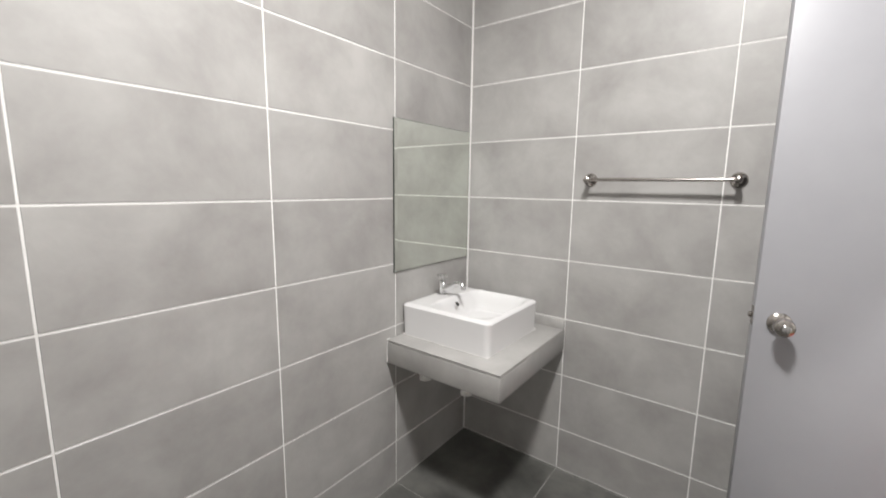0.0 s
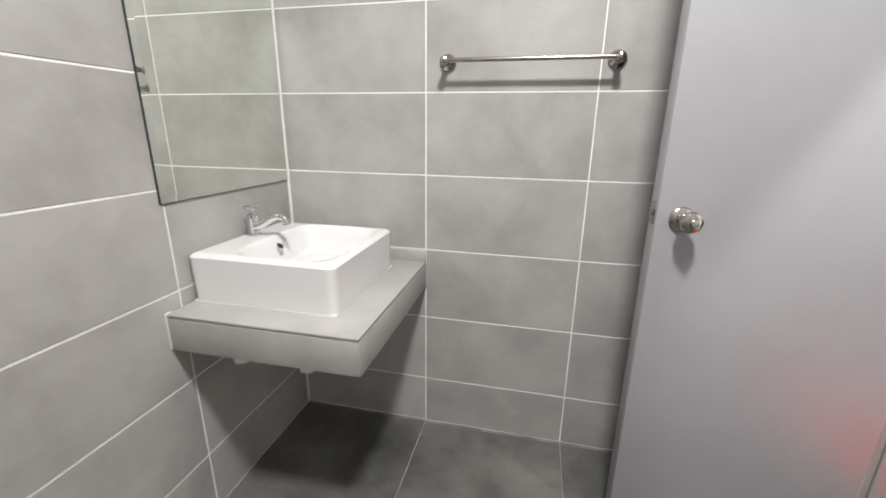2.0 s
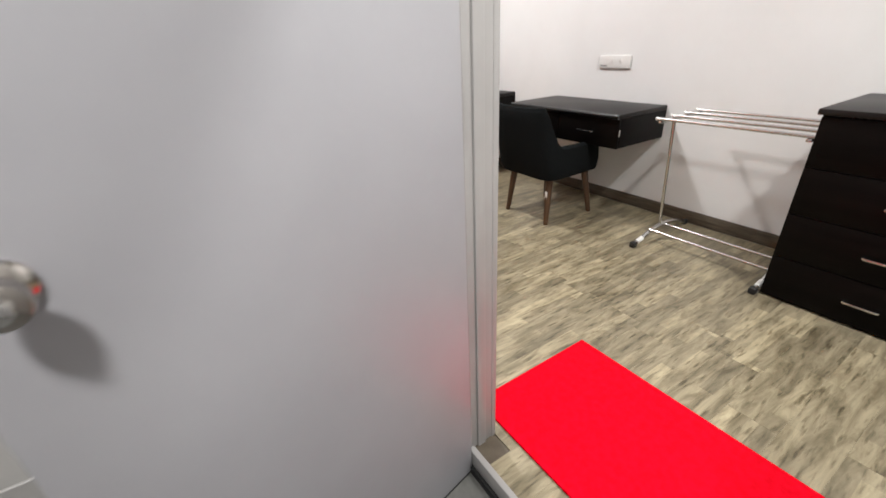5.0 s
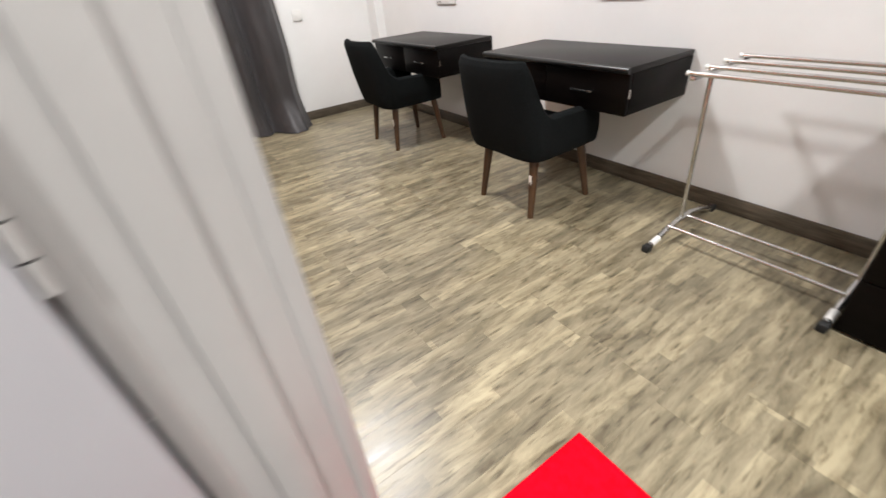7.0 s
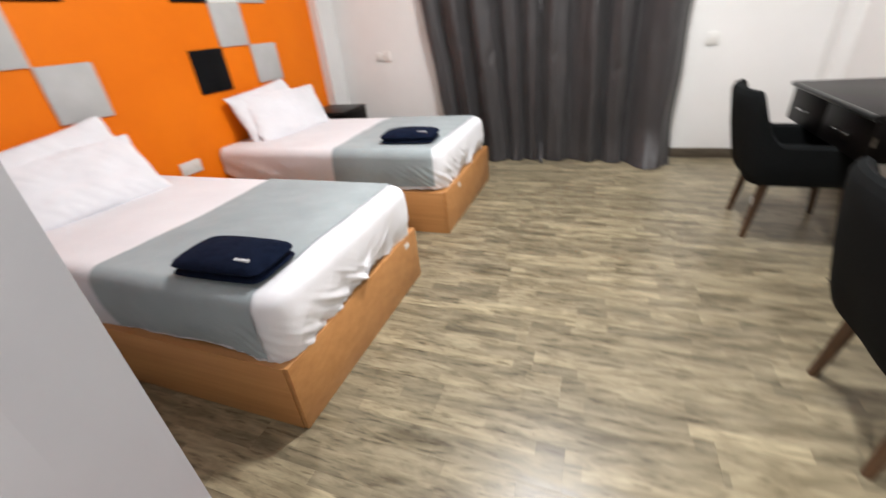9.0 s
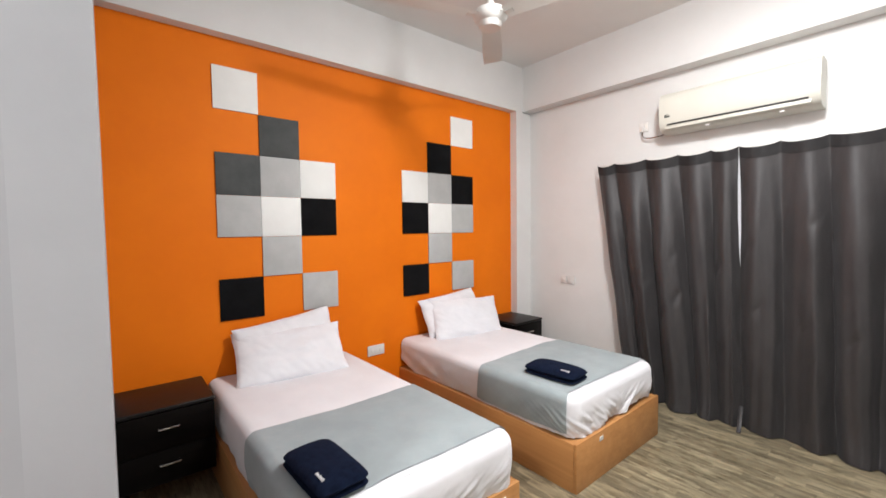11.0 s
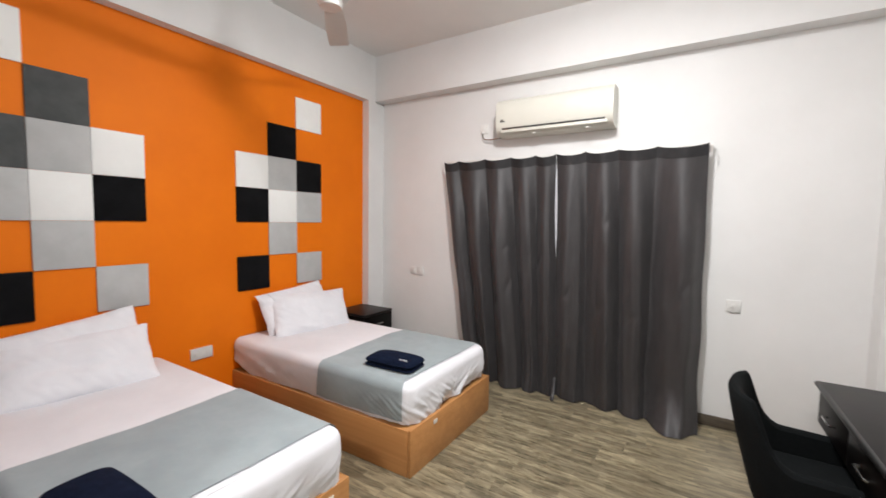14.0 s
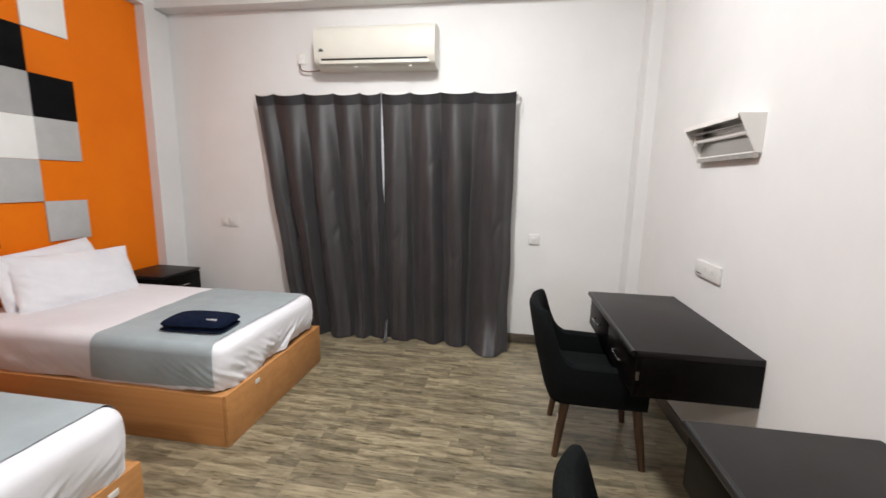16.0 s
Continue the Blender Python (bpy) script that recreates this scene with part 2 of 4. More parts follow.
def sweep(bm, pts, r, seg=12):
    """A round tube along points."""
    pts = [Vector(p) for p in pts]
    rings, up = [], Vector((0.13, 0.31, 1)).normalized()
    for i, p in enumerate(pts):
        t = (pts[min(i + 1, len(pts) - 1)] - pts[max(i - 1, 0)]).normalized()
        s = t.cross(up).normalized()
        u = s.cross(t)
        rad = r[i] if isinstance(r, (list, tuple)) else r
        rings.append([bm.verts.new(p + rad * (math.cos(a) * s + math.sin(a) * u)) for a in [2 * math.pi * k / seg for k in range(seg)]])
    for q, w in zip(rings, rings[1:]):
        for k in range(seg):
            bm.faces.new((q[k], q[(k + 1) % seg], w[(k + 1) % seg], w[k]))
    bm.faces.new(rings[0][::-1])
    bm.faces.new(rings[-1])
    bmesh.ops.recalc_face_normals(bm, faces=bm.faces)
    return bm


def lathe(bm, prof, m=None, seg=32):
    """Turned shape about z from pairs of radius and height."""
    m = m or Matrix()
    rings = [[bm.verts.new(m @ Vector((max(r, 1e-4) * math.cos(a), max(r, 1e-4) * math.sin(a), z))) for a in [2 * math.pi * k / seg for k in range(seg)]] for r, z in prof]
    for q, w in zip(rings, rings[1:]):
        for k in range(seg):
            bm.faces.new((q[k], q[(k + 1) % seg], w[(k + 1) % seg], w[k]))
    bm.faces.new(rings[0][::-1])
    bm.faces.new(rings[-1])
    bmesh.ops.recalc_face_normals(bm, faces=bm.faces)
    return bm


def grid(bm, nu, nv, f, close=False):
    vs = [[bm.verts.new(f(i / nu, j / nv)) for j in range(nv + 1)] for i in range(nu + (0 if close else 1))]
    for i in range(nu):
        for j in range(nv):
            k = (i + 1) % len(vs)
            bm.faces.new((vs[i][j], vs[k][j], vs[k][j + 1], vs[i][j + 1]))
    return bm


def round_corner(x, y, w, d, r):
    """Pull a point of a rectangle of half sizes w, d in behind its rounded corner."""
    a, b = abs(x) - (w - r), abs(y) - (d - r)
    if a > 0 and b > 0:
        k = max(a, b) / math.hypot(a, b)
        x, y = math.copysign(w - r + a * k, x), math.copysign(d - r + b * k, y)
    return x, y


def mesh_of(name, bm, material, smooth=True):
    me = bpy.data.meshes.new(name)
    bmesh.ops.recalc_face_normals(bm, faces=bm.faces)
    bm.to_mesh(me)
    bm.free()
    me.materials.append(material)
    if smooth:
        me.shade_smooth()
        me.set_sharp_from_angle(angle=radians(38))
    return me


def part(name, bm, material, parent, label="", smooth=True):
    ob = new(name, mesh_of(name, bm, material, smooth))
    ob.parent = parent
    if label:
        ob["label"] = label
    return ob


def thing(name, label, category, m=None, group="", kind=""):
    ob = new(name)
    ob.empty_display_size = 0.1
    ob.matrix_world = m or Matrix()
    return tagged(ob, label, category, group, kind)


def solid(name, bm, material, label, category, group="", kind="", smooth=True):
    return tagged(new(name, mesh_of(name, bm, material, smooth)), label, category, group, kind)


def B(*a, **k):
    return box(bmesh.new(), *a, **k)


def structure(name, boxes, material, label, category):
    bm = bmesh.new()
    for lo, hi in boxes:
        box(bm, lo, hi)
    return solid(name, bm, material, label, category, kind="structure", smooth=False)


# ---- plan ----
XL, XR = -1.24, 3.09          # bedroom side walls
YF, YS = 5.96, -0.60          # window wall, entrance end
H = 3.38                      # bedroom ceiling
BX0, BX1, BY0, BY1 = -1.330, 0.800, -0.60, 1.971   # bathroom, behind its tiles
BZ, BH = -0.095, 2.90         # bathroom floor bed, ceiling
OX, OY = 0.902, 2.095           # outer faces of the bathroom block
DY0, DY1, DH = 0.956, 1.785, 2.02   # bathroom doorway

slab = structure("floor", [((XL, OY, -0.15), (XR, YF, -0.006)), ((OX, YS, -0.15), (XR, OY, -0.006)), ((0.815, DY0, -0.15), (OX, DY1, -0.006))], SKIRT, "grey-brown vinyl plank floor of the bedroom", "floor")
bath_floor = structure("floor_bath", [((BX0, BY0, -0.25), (0.815, BY1, BZ))], FLOOR_GROUT, "dark grey tiled bathroom floor with pale joints", "floor")
wall_west = structure("wall_west", [((XL - 0.15, OY, -0.15), (XL, YF + 0.15, H))], ORANGE, "bright orange painted bedhead wall", "wall")
wall_north = structure("wall_north", [((XL, YF, -0.15), (XR + 0.15, YF + 0.15, H))], PAINT, "off-white painted wall behind the curtains", "wall")
wall_east = structure("wall_east", [((XR, YS - 0.15, -0.15), (XR + 0.15, YF, H))], PAINT, "off-white painted wall above the desks", "wall")
wall_south = structure("wall_south", [((BX0 - 0.12, YS - 0.15, -0.25), (XR, YS, H))], PAINT, "plain painted wall at the entrance end", "wall")
ceiling = structure("ceiling", [((XL - 0.15, YS, H), (XR, YF, H + 0.15))], CEIL, "off-white painted concrete ceiling", "ceiling")
beam_west = structure("trim_beam_west", [((XL, OY, 2.88), (XL + 0.09, YF - 0.14, H))], PAINT, "white painted beam above the orange wall", "beam")
beam_north = structure("trim_beam_north", [((XL, YF - 0.14, 2.888), (XR, YF, H))], PAINT, "white painted beam above the window wall", "beam")
column = structure("trim_column_west", [((XL, 5.71, 0), (XL + 0.09, YF, 2.88))], PAINT, "white painted corner column beside the orange wall", "column")
column_e = structure("trim_column_east", [((XR - 0.09, 5.78, 0), (XR, YF, 2.888))], PAINT, "white painted corner column beside the desks", "column")
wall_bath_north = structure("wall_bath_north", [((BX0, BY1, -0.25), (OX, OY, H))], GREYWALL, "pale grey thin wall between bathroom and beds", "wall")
wall_bath_west = structure("wall_bath_west", [((BX0 - 0.12, BY0, -0.25), (BX0, OY, H))], PAINT, "bathroom wall with the mirror, tiled", "wall")
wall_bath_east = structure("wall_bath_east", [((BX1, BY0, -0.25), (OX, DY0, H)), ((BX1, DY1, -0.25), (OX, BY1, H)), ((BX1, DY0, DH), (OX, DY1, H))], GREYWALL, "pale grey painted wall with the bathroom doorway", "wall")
bath_ceiling = structure("ceiling_bath", [((BX0, BY0, BH), (BX1, BY1, BH + 0.08))], CEIL, "white painted bathroom ceiling", "ceiling")
grout_f = structure("trim_grout_floor", [((BX0 + 0.006, BY0 + 0.006, BZ), (BX1 - 0.006, BY1 - 0.006, BZ + 0.0070))], FLOOR_GROUT, "pale joints of the bathroom floor tiles", "tile joint")
grout_w = structure("trim_grout_west", [((BX0, BY0 + 0.004, BZ), (BX0 + 0.0065, BY1 - 0.0065, BH))], GROUT, "white tile joints on the mirror wall", "tile joint")
grout_n = structure("trim_grout_north", [((BX0, BY1 - 0.0065, BZ), (BX1, BY1, BH))], GROUT, "white tile joints on the towel rail wall", "tile joint")
grout_e = structure("trim_grout_east", [((BX1 - 0.0065, BY0, BZ), (BX1, DY0 - 0.045, BH))], GROUT, "white tile joints beside the doorway", "tile joint")
grout_s = structure("trim_grout_south", [((BX0, BY0, BZ), (BX1, BY0 + 0.0065, BH))], GROUT, "white tile joints on the end wall", "tile joint")

# ---- bathroom ----
def sink_counter():
    x0, x1, y0, y1, z0, z1 = -1.3215, -0.722, 1.290, 1.962, 0.575, 0.688
    t = thing("sink_counter", "grey tiled corner counter carrying the square basin", "counter", pose(x0, y1, 0))
    w, d = x1 - x0, y0 - y1
    part("core", B((0, d + 0.008, z0), (w - 0.008, 0, z1 - 0.008)), GROUT, t, "white mortar joints")
    part("top_tile", B((0.004, d, z1 - 0.008), (w - 0.0005, -0.004, z1), bevel=0.002), TILE, t)
    part("front_tile", B((0.006, d - 0.0005, z0), (w - 0.003, d + 0.008, z1 - 0.011), bevel=0.0015), TILE, t)
    part("side_tile", B((w - 0.008, d + 0.003, z0), (w, -0.006, z1 - 0.011), bevel=0.0015), TILE, t)
    part("upstand", B((0.32, -0.012, z1), (w - 0.002, -0.001, z1 + 0.046), bevel=0.0015), TILE, t)
    part("edge_joint", B((0.0005, d - 0.0007, z0), (0.006, d + 0.02, z1)), GROUT, t, "white joint at the wall")
    part("corner_joint", B((w - 0.004, -0.0065, z0), (w + 0.0005, -0.001, z1)), GROUT, t, "white joint at the wall")
    return t


sink_counter()


def basin():
    x0, x1, y0, y1, z0, z1 = -1.318, -0.834, 1.388, 1.868, 0.689, 0.843
    t = thing("basin", "white square ceramic vessel basin on the tiled counter", "basin", pose((x0 + x1) / 2, (y0 + y1) / 2, z0))
    w, d, h = (x1 - x0) / 2, (y1 - y0) / 2, z1 - z0
    bm = bmesh.new()
    n = 48

    def top(u, v):
        x, y = (2 * u - 1) * w, (2 * v - 1) * d
        # bowl: rounded square, set towards the room to leave a tap ledge
        a, b = (x - 0.050) / (w - 0.074), y / (d - 0.022)
        r = (abs(a) ** 5 + abs(b) ** 5) ** 0.2
        k = max(0.0, min(1.0, (1.0 - r) / 0.24))
        k = k * k * (3 - 2 * k)
        e = min(1, min(w - abs(x), d - abs(y)) / 0.022)
        x, y = round_corner(x, y, w, d, 0.026)
        return Vector((x, y, h - 0.095 * k - 0.011 * (1 - e) ** 2))

    grid(bm, n, n, top)
    ring = [e for e in bm.edges if e.is_boundary]
    r = bmesh.ops.extrude_edge_only(bm, edges=ring)
    vs = [v for v in r["geom"] if isinstance(v, bmesh.types.BMVert)]
    for v in vs:
        v.co.x *= 0.988
        v.co.y *= 0.988
        v.co.z = 0.004
    bmesh.ops.contextual_create(bm, geom=[e for e in bm.edges if e.is_boundary])
    part("bowl", bm, CERAMIC, t)
    part("overflow_ring", lathe(bmesh.new(), [(0.011, 0), (0.014, 0.001), (0.014, 0.004), (0.010, 0.004)], pose(-0.086, 0.0, 0.121, 0, 48, 0), 20), CHROME, t, "chrome overflow ring")
    part("overflow_hole", lathe(bmesh.new(), [(0.0101, 0.001), (0.0101, 0.0045)], pose(-0.086, 0, 0.121, 0, 48, 0), 16), BLACKHOLE, t, "black overflow hole")
    part("drain", lathe(bmesh.new(), [(0.031, 0), (0.031, 0.004), (0.024, 0.006), (0.0, 0.006)], pose(0.055, 0, 0.050)), CHROME, t, "chrome drain")
    part("sealant", B((-w * .975, -d * .99, -0.0005), (w * 0.985, d * 0.99, 0.0035)), GROUT, t, "pale sealant bead")
    return t


basin()


def basin_tap():
    t = thing("basin_tap", "chrome pillar tap with a cross lever on the basin ledge", "tap", pose(-1.262, 1.633, 0.8435))
    part("body", lathe(bmesh.new(), [(0.026, 0), (0.026, 0.005), (0.018, 0.010), (0.0165, 0.045), (0.020, 0.060), (0.0185, 0.074), (0.010, 0.078), (0.008, 0.094), (0.0, 0.095)]), CHROME, t)
    pts = [(0.008, 0, 0.030), (0.03, 0, 0.036), (0.055, 0, 0.050), (0.08, 0, 0.066), (0.102, 0, 0.073), (0.122, 0, 0.070), (0.131, 0, 0.060), (0.133, 0, 0.046)]
    part("spout", sweep(bmesh.new(), pts, [0.015, 0.0145, 0.013, 0.012, 0.0115, 0.0115, 0.012, 0.0125], 16), CHROME, t)
    bm = bmesh.new()
    rod(bm, (-0.030, 0, 0.098), (0.032, 0, 0.101), 0.0055, 0.0048)
    rod(bm, (0, -0.030, 0.099), (0, 0.030, 0.099), 0.0052, 0.0052)
    lathe(bm, [(0.010, 0.090), (0.012, 0.098), (0.009, 0.106), (0.0, 0.107)])
    part("handle", bm, CHROME, t)
    return t


basin_tap()

mirror = thing("wall_mirror", "frameless rectangular mirror on the tiled wall above the basin", "mirror", pose(-1.3215, 1.645, 1.0))
bm = bmesh.new()
rim = [bm.verts.new((0.0056, y, z)) for y, z in ((-0.305, 0.0), (0.297, 0.0), (0.297, 0.690), (-0.305, 0.690))]
face = [bm.verts.new((0.0060, y, z)) for y, z in ((-0.285, 0.020), (0.277, 0.020), (0.277, 0.670), (-0.285, 0.670))]
bm.faces.new(face)
for i in range(4):
    bm.faces.new((rim[i], rim[(i + 1) % 4], face[(i + 1) % 4], face[i]))
bm.faces.new(rim[::-1])
part("glass", bm, MIRROR, mirror, "mirror glass with a bevelled edge", smooth=False)
part("backing", B((0.0, -0.307, -0.002), (0.0045, 0.299, 0.692)), MIRROR_EDGE, mirror, "dark mirror edge", smooth=False)


def towel_rail():
    t = thing("towel_rail", "brushed steel towel rail on the tiled wall", "towel rail", pose(-0.36, 1.9625, 1.43))
    bar = 0.283
    for s in (-1, 1):
        bm = bmesh.new()
        m = pose(s * bar, 0, 0.004, 90, 0, 0)
        lathe(bm, [(0.030, 0), (0.030, 0.004), (0.026, 0.010), (0.016, 0.014), (0.011, 0.022), (0.0105, 0.052), (0.0135, 0.056), (0.0145, 0.066), (0.013, 0.076), (0.006, 0.080), (0, 0.0805)], m)
        part("bracket", bm, STEEL, t)
    part("bar", rod(bmesh.new(), (-bar, -0.066, 0.004), (bar, -0.066, 0.004), 0.0075), STEEL, t)
    return t


towel_rail()


def pipe_stub(x, y, r, l):
    t = thing("pipe_stub", "white plastic waste pipe end under the counter", "pipe", pose(x, y, 0.575))
    part("pipe", lathe(bmesh.new(), [(r, 0), (r, -l * 0.6), (r * 1.12, -l * 0.62), (r * 1.12, -l), (r * 0.85, -l), (r * 0.85, -l * 0.8), (0, -l * 0.8)], None, 20), PLASTIC, t)
    return t


pipe_stub(-1.20, 1.43, 0.026, 0.098)
pipe_stub(-0.965, 1.43, 0.023, 0.098)


# ---- bathroom door ----
HINGE, FREE = Vector((0.790, 1.768)), Vector((0.008, 1.608))
ang = math.degrees(math.atan2(FREE.y - HINGE.y, FREE.x - HINGE.x))


def knob_at(parent, x, y, z, s):
    m = Matrix.Translation((x, y, z)) @ pose(0, 0, 0, -90 * s, 0, 0)
    k = part("knob", lathe(bmesh.new(), [(0.033, 0), (0.033, 0.004), (0.029, 0.009), (0.014, 0.013), (0.0125, 0.026), (0.020, 0.031), (0.027, 0.040), (0.0285, 0.050), (0.025, 0.060), (0.017, 0.064), (0.0, 0.065)], m), STEEL, parent, "satin steel round knob")
    bm = lathe(bmesh.new(), [(0.013, 0.064), (0.012, 0.0745), (0.008, 0.076), (0, 0.0762)], m, 20)
    part("knob_button", bm, CHROME, k, "turn button in the knob")
    return k


def bath_door():
    w = (FREE - HINGE).length
    t = thing("door_1", "pale grey painted flush bathroom door standing open", "door", pose(HINGE.x, HINGE.y, -0.075, 0, 0, ang), kind="structure")
    part("leaf", B((0.004, -0.020, 0.0), (w, 0.020, 2.06), bevel=0.002), DOOR, t)
    part("bottom_gap_strip", B((0.004, -0.019, -0.009), (w - .002, 0.019, -0.0003)), RUBBER, t, "black strip in the gap under the leaf")
    knob_at(t, w - 0.066, 0.020, 1.062, 1)
    knob_at(t, w - 0.066, -0.020, 1.062, -1)
    part("latch_plate", B((w, -0.012, 1.045), (w + 0.0015, 0.012, 1.105), bevel=0.0005), STEEL, t, "steel latch plate")
    bm = B((w, -0.006, 1.067), (w + 0.011, 0.007, 1.084), bevel=0.003)
    part("latch_bolt", bm, STEEL, t, "steel latch bolt")
    for z in (0.18, 1.15, 1.85):
        hinge = part("hinge", B((-0.004, -0.019, z - 0.05), (0.003, 0.012, z + 0.05), bevel=0.001), FRAME, t, "painted butt hinge")
        for k in range(5):
            part("knuckle", rod(bmesh.new(), (-0.001, 0.0125, z - 0.05 + 0.0202 * k), (-0.001, 0.0125, z - 0.0315 + 0.0202 * k), 0.0046, seg=12), FRAME, hinge)
    return t


bath_door()


def door_frame():
    t = thing("door_frame_1", "grey painted steel frame of the bathroom doorway", "door frame", kind="structure")
    for name, ya, s in (("jamb", DY1, -1), ("jamb", DY0, 1)):
        bm = bmesh.new()
        o = lambda a, b: (min(ya + s * a, ya + s * b), max(ya + s * a, ya + s * b))
        for x0, x1, a, b in ((BX1 + 0.004, OX - 0.010, 0.0, 0.016), (BX1 + 0.030, BX1 + 0.062, 0.010, 0.023), (OX - 0.014, OX + 0.005, -0.045, 0.018), (BX1 - 0.012, BX1 + 0.008, -0.045, 0.018)):
            lo, hi = o(a, b)
            box(bm, (x0, lo, -0.085), (x1, hi, DH), bevel=0.004)
        part(name, bm, FRAME, t)
    part("head", B((BX1 - 0.010, DY0 - 0.043, DH - 0.016), (OX + 0.005, DY1 + 0.043, DH + 0.045), bevel=0.004), FRAME, t)
    part("sill_strip", B((BX1 - 0.005, DY0 + 0.016, -0.094), (0.816, DY1 - 0.016, 0.004), bevel=0.003), FRAME, t, "pale threshold strip")
    part("sill_seal", B((BX1 - 0.016, DY0 + 0.016, -0.094), (BX1 - 0.0055, DY1 - 0.016, -0.055), bevel=0.002), RUBBER, t, "black seal under the threshold")
    return t


door_frame()


# ---- bedroom ----
def curtain(name, x_top, x_bot, pleats, drift, seed, puddle):
    """One gathered panel: pinched at each pleat of the heading, opening into deep round folds that trail on the floor."""
    rnd = random.Random(seed)
    t = thing(name, "charcoal grey pleated blackout curtain reaching the floor", "curtain", pose(0, 5.86, 0), group="curtains at the window")
    zt, hd, n = 2.165, 0.085, len(pleats) - 1
    skew = [rnd.uniform(0.80, 1.25) for _ in range(n)]
    amp = [rnd.uniform(0.85, 1.15) for _ in range(n)]
    split = [rnd.uniform(0.35, 0.65) for _ in range(n)]
    dents = [(rnd.uniform(0.05, 0.95), rnd.uniform(0.2, 0.8), rnd.uniform(0.010, 0.020), rnd.uniform(-0.5, 0.5)) for _ in range(9)]

    def seg(u, v):
        """The fold that u lies in at the height v, and how far across it."""
        edge = [p + d * v * (1.3 - 0.3 * v) for p, d in zip(pleats, drift)]
        i = max(k for k in range(n) if u >= edge[k] or k == 0)
        return i, min(1.0, max(0.0, (u - edge[i]) / (edge[i + 1] - edge[i]))), edge[i + 1] - edge[i]

    width = x_top[1] - x_top[0]
    inner = 1 if x_top[0] < 0.5 else 0

    def place(u, v, off=0.0):
        i, f, w = seg(u, v)
        fall = min(1.0, v * 2.6)
        fall = fall * fall * (3 - 2 * fall)
        a = (0.012 + w * width * (0.15 + 0.29 * fall) * (1.0 - 0.2 * v)) * amp[i]
        g = f ** (skew[i] * (1 + 0.2 * v))
        y = -a * (0.55 * (0.5 - 0.5 * math.cos(2 * math.pi * g)) + 0.45 * math.sin(math.pi * g))
        # a second, shallower fold grows out of each wide one
        k = min(1.0, max(0.0, (v - 0.10) * 2.2)) * min(1.0, w * width / 0.24)
        y += 0.020 * k * math.exp(-((f - split[i] - 0.10 * math.sin(2.5 * v + i + seed)) / 0.11) ** 2)
        y -= 0.014 * k * math.exp(-((f - split[i] - 0.22 - 0.06 * math.sin(4 * v + 2 * i)) / 0.07) ** 2)
        y += 0.012 * v * noise.noise((u * 9 + 9 * seed, v * 2.4, seed)) + 0.004 * fall * noise.noise((u * 26 + 3 * v, v * 6.0 - 2 * u, seed + 3.3))
        for du, dv, dd, tilt in dents:
            q = (u - du) * width
            y += dd * fall * math.exp(-((q + tilt * (v - dv)) / 0.030) ** 2 - ((v - dv + 0.6 * q) / 0.020) ** 2)
        # the free edge in the middle ripples where the two panels meet
        e = math.exp(-(abs(u - inner) * width / 0.05) ** 2)
        y += e * 0.012 * max(0.0, fall - 0.6) * math.sin(46 * v + 3 * noise.noise((v * 7, seed, 1.0)))
        x = (x_top[0] * (1 - v) + x_bot[0] * v) * (1 - u) + (x_top[1] * (1 - v) + x_bot[1] * v) * u
        x -= 0.014 * fall * math.sin(2 * math.pi * f) * min(1.0, 6 * abs(u - inner))
        x += (-0.012 if inner else 0.010) * e * math.sin(math.pi * min(1.0, v / 0.46)) + 0.008 * math.sin(19 * v + seed) * v * (1 - e) * (u if not inner else 1 - u)
        sag = -0.030 * math.sin(math.pi * f) ** 0.8 if 0 < f < 1 else 0.0
        z = (zt + sag * (1 - min(1, 4 * v))) * (1 - v) + 0.006 * v
        # the last hand's breadth spreads over the floor
        g = max(0.0, v - 0.85) / 0.15
        y -= g * g * puddle * (0.45 + 0.2 * math.sin(11 * u) if inner else 0.12 + 0.88 * min(1.0, max(0.0, (u - 0.45) / 0.3)) ** 2) * (1 + 0.25 * math.sin(23 * u + seed))
        z += g * (1 - g) * 0.018 * (1 + math.sin(13 * u + 2 * seed))
        return Vector((x, y + off, z))

    v0, nu = hd / zt, 190
    part("drape", grid(bmesh.new(), nu, 90, lambda u, v: place(u, v0 + (1 - v0) * v)), CURTAIN, t)
    part("heading", grid(bmesh.new(), nu, 5, lambda u, v: place(u, v0 * 1.02 * v, -0.003)), HEADER, t, "darker stitched heading band")
    part("bottom_hem", grid(bmesh.new(), nu, 4, lambda u, v: place(u, 0.972 + 0.026 * v, -0.003)), CURTAIN, t, "stitched bottom hem")
    part("side_hem", grid(bmesh.new(), 3, 60, lambda u, v: place((0.968 + 0.030 * u) if inner else 0.002 + 0.030 * u, v0 + (0.995 - v0) * v, -0.003)), CURTAIN, t, "stitched side hem")
    if not inner:
        part("hem_tail", grid(bmesh.new(), 2, 8, lambda u, v: Vector((x_bot[0] - 0.012 + 0.030 * u + 0.022 * v, -0.030 - 0.135 * v - 0.008 * math.sin(3 * u), 0.16 * (1 - v) ** 1.6 + 0.006))), CURTAIN, t, "loose corner of the hem trailing on the floor")
    for k in pleats:
        p = place(min(max(k, 0.01), 0.99), 0.0)
        bm = bmesh.new()
        sweep(bm, [(p.x, p.y + 0.006, zt - 0.05), (p.x, p.y + 0.012, zt - 0.005), (p.x, p.y + 0.02, zt + 0.004), (p.x, 0.03, zt - 0.01)], 0.002, 6)
        part("hook", bm, PLASTIC, t, "white curtain hook")
    return t


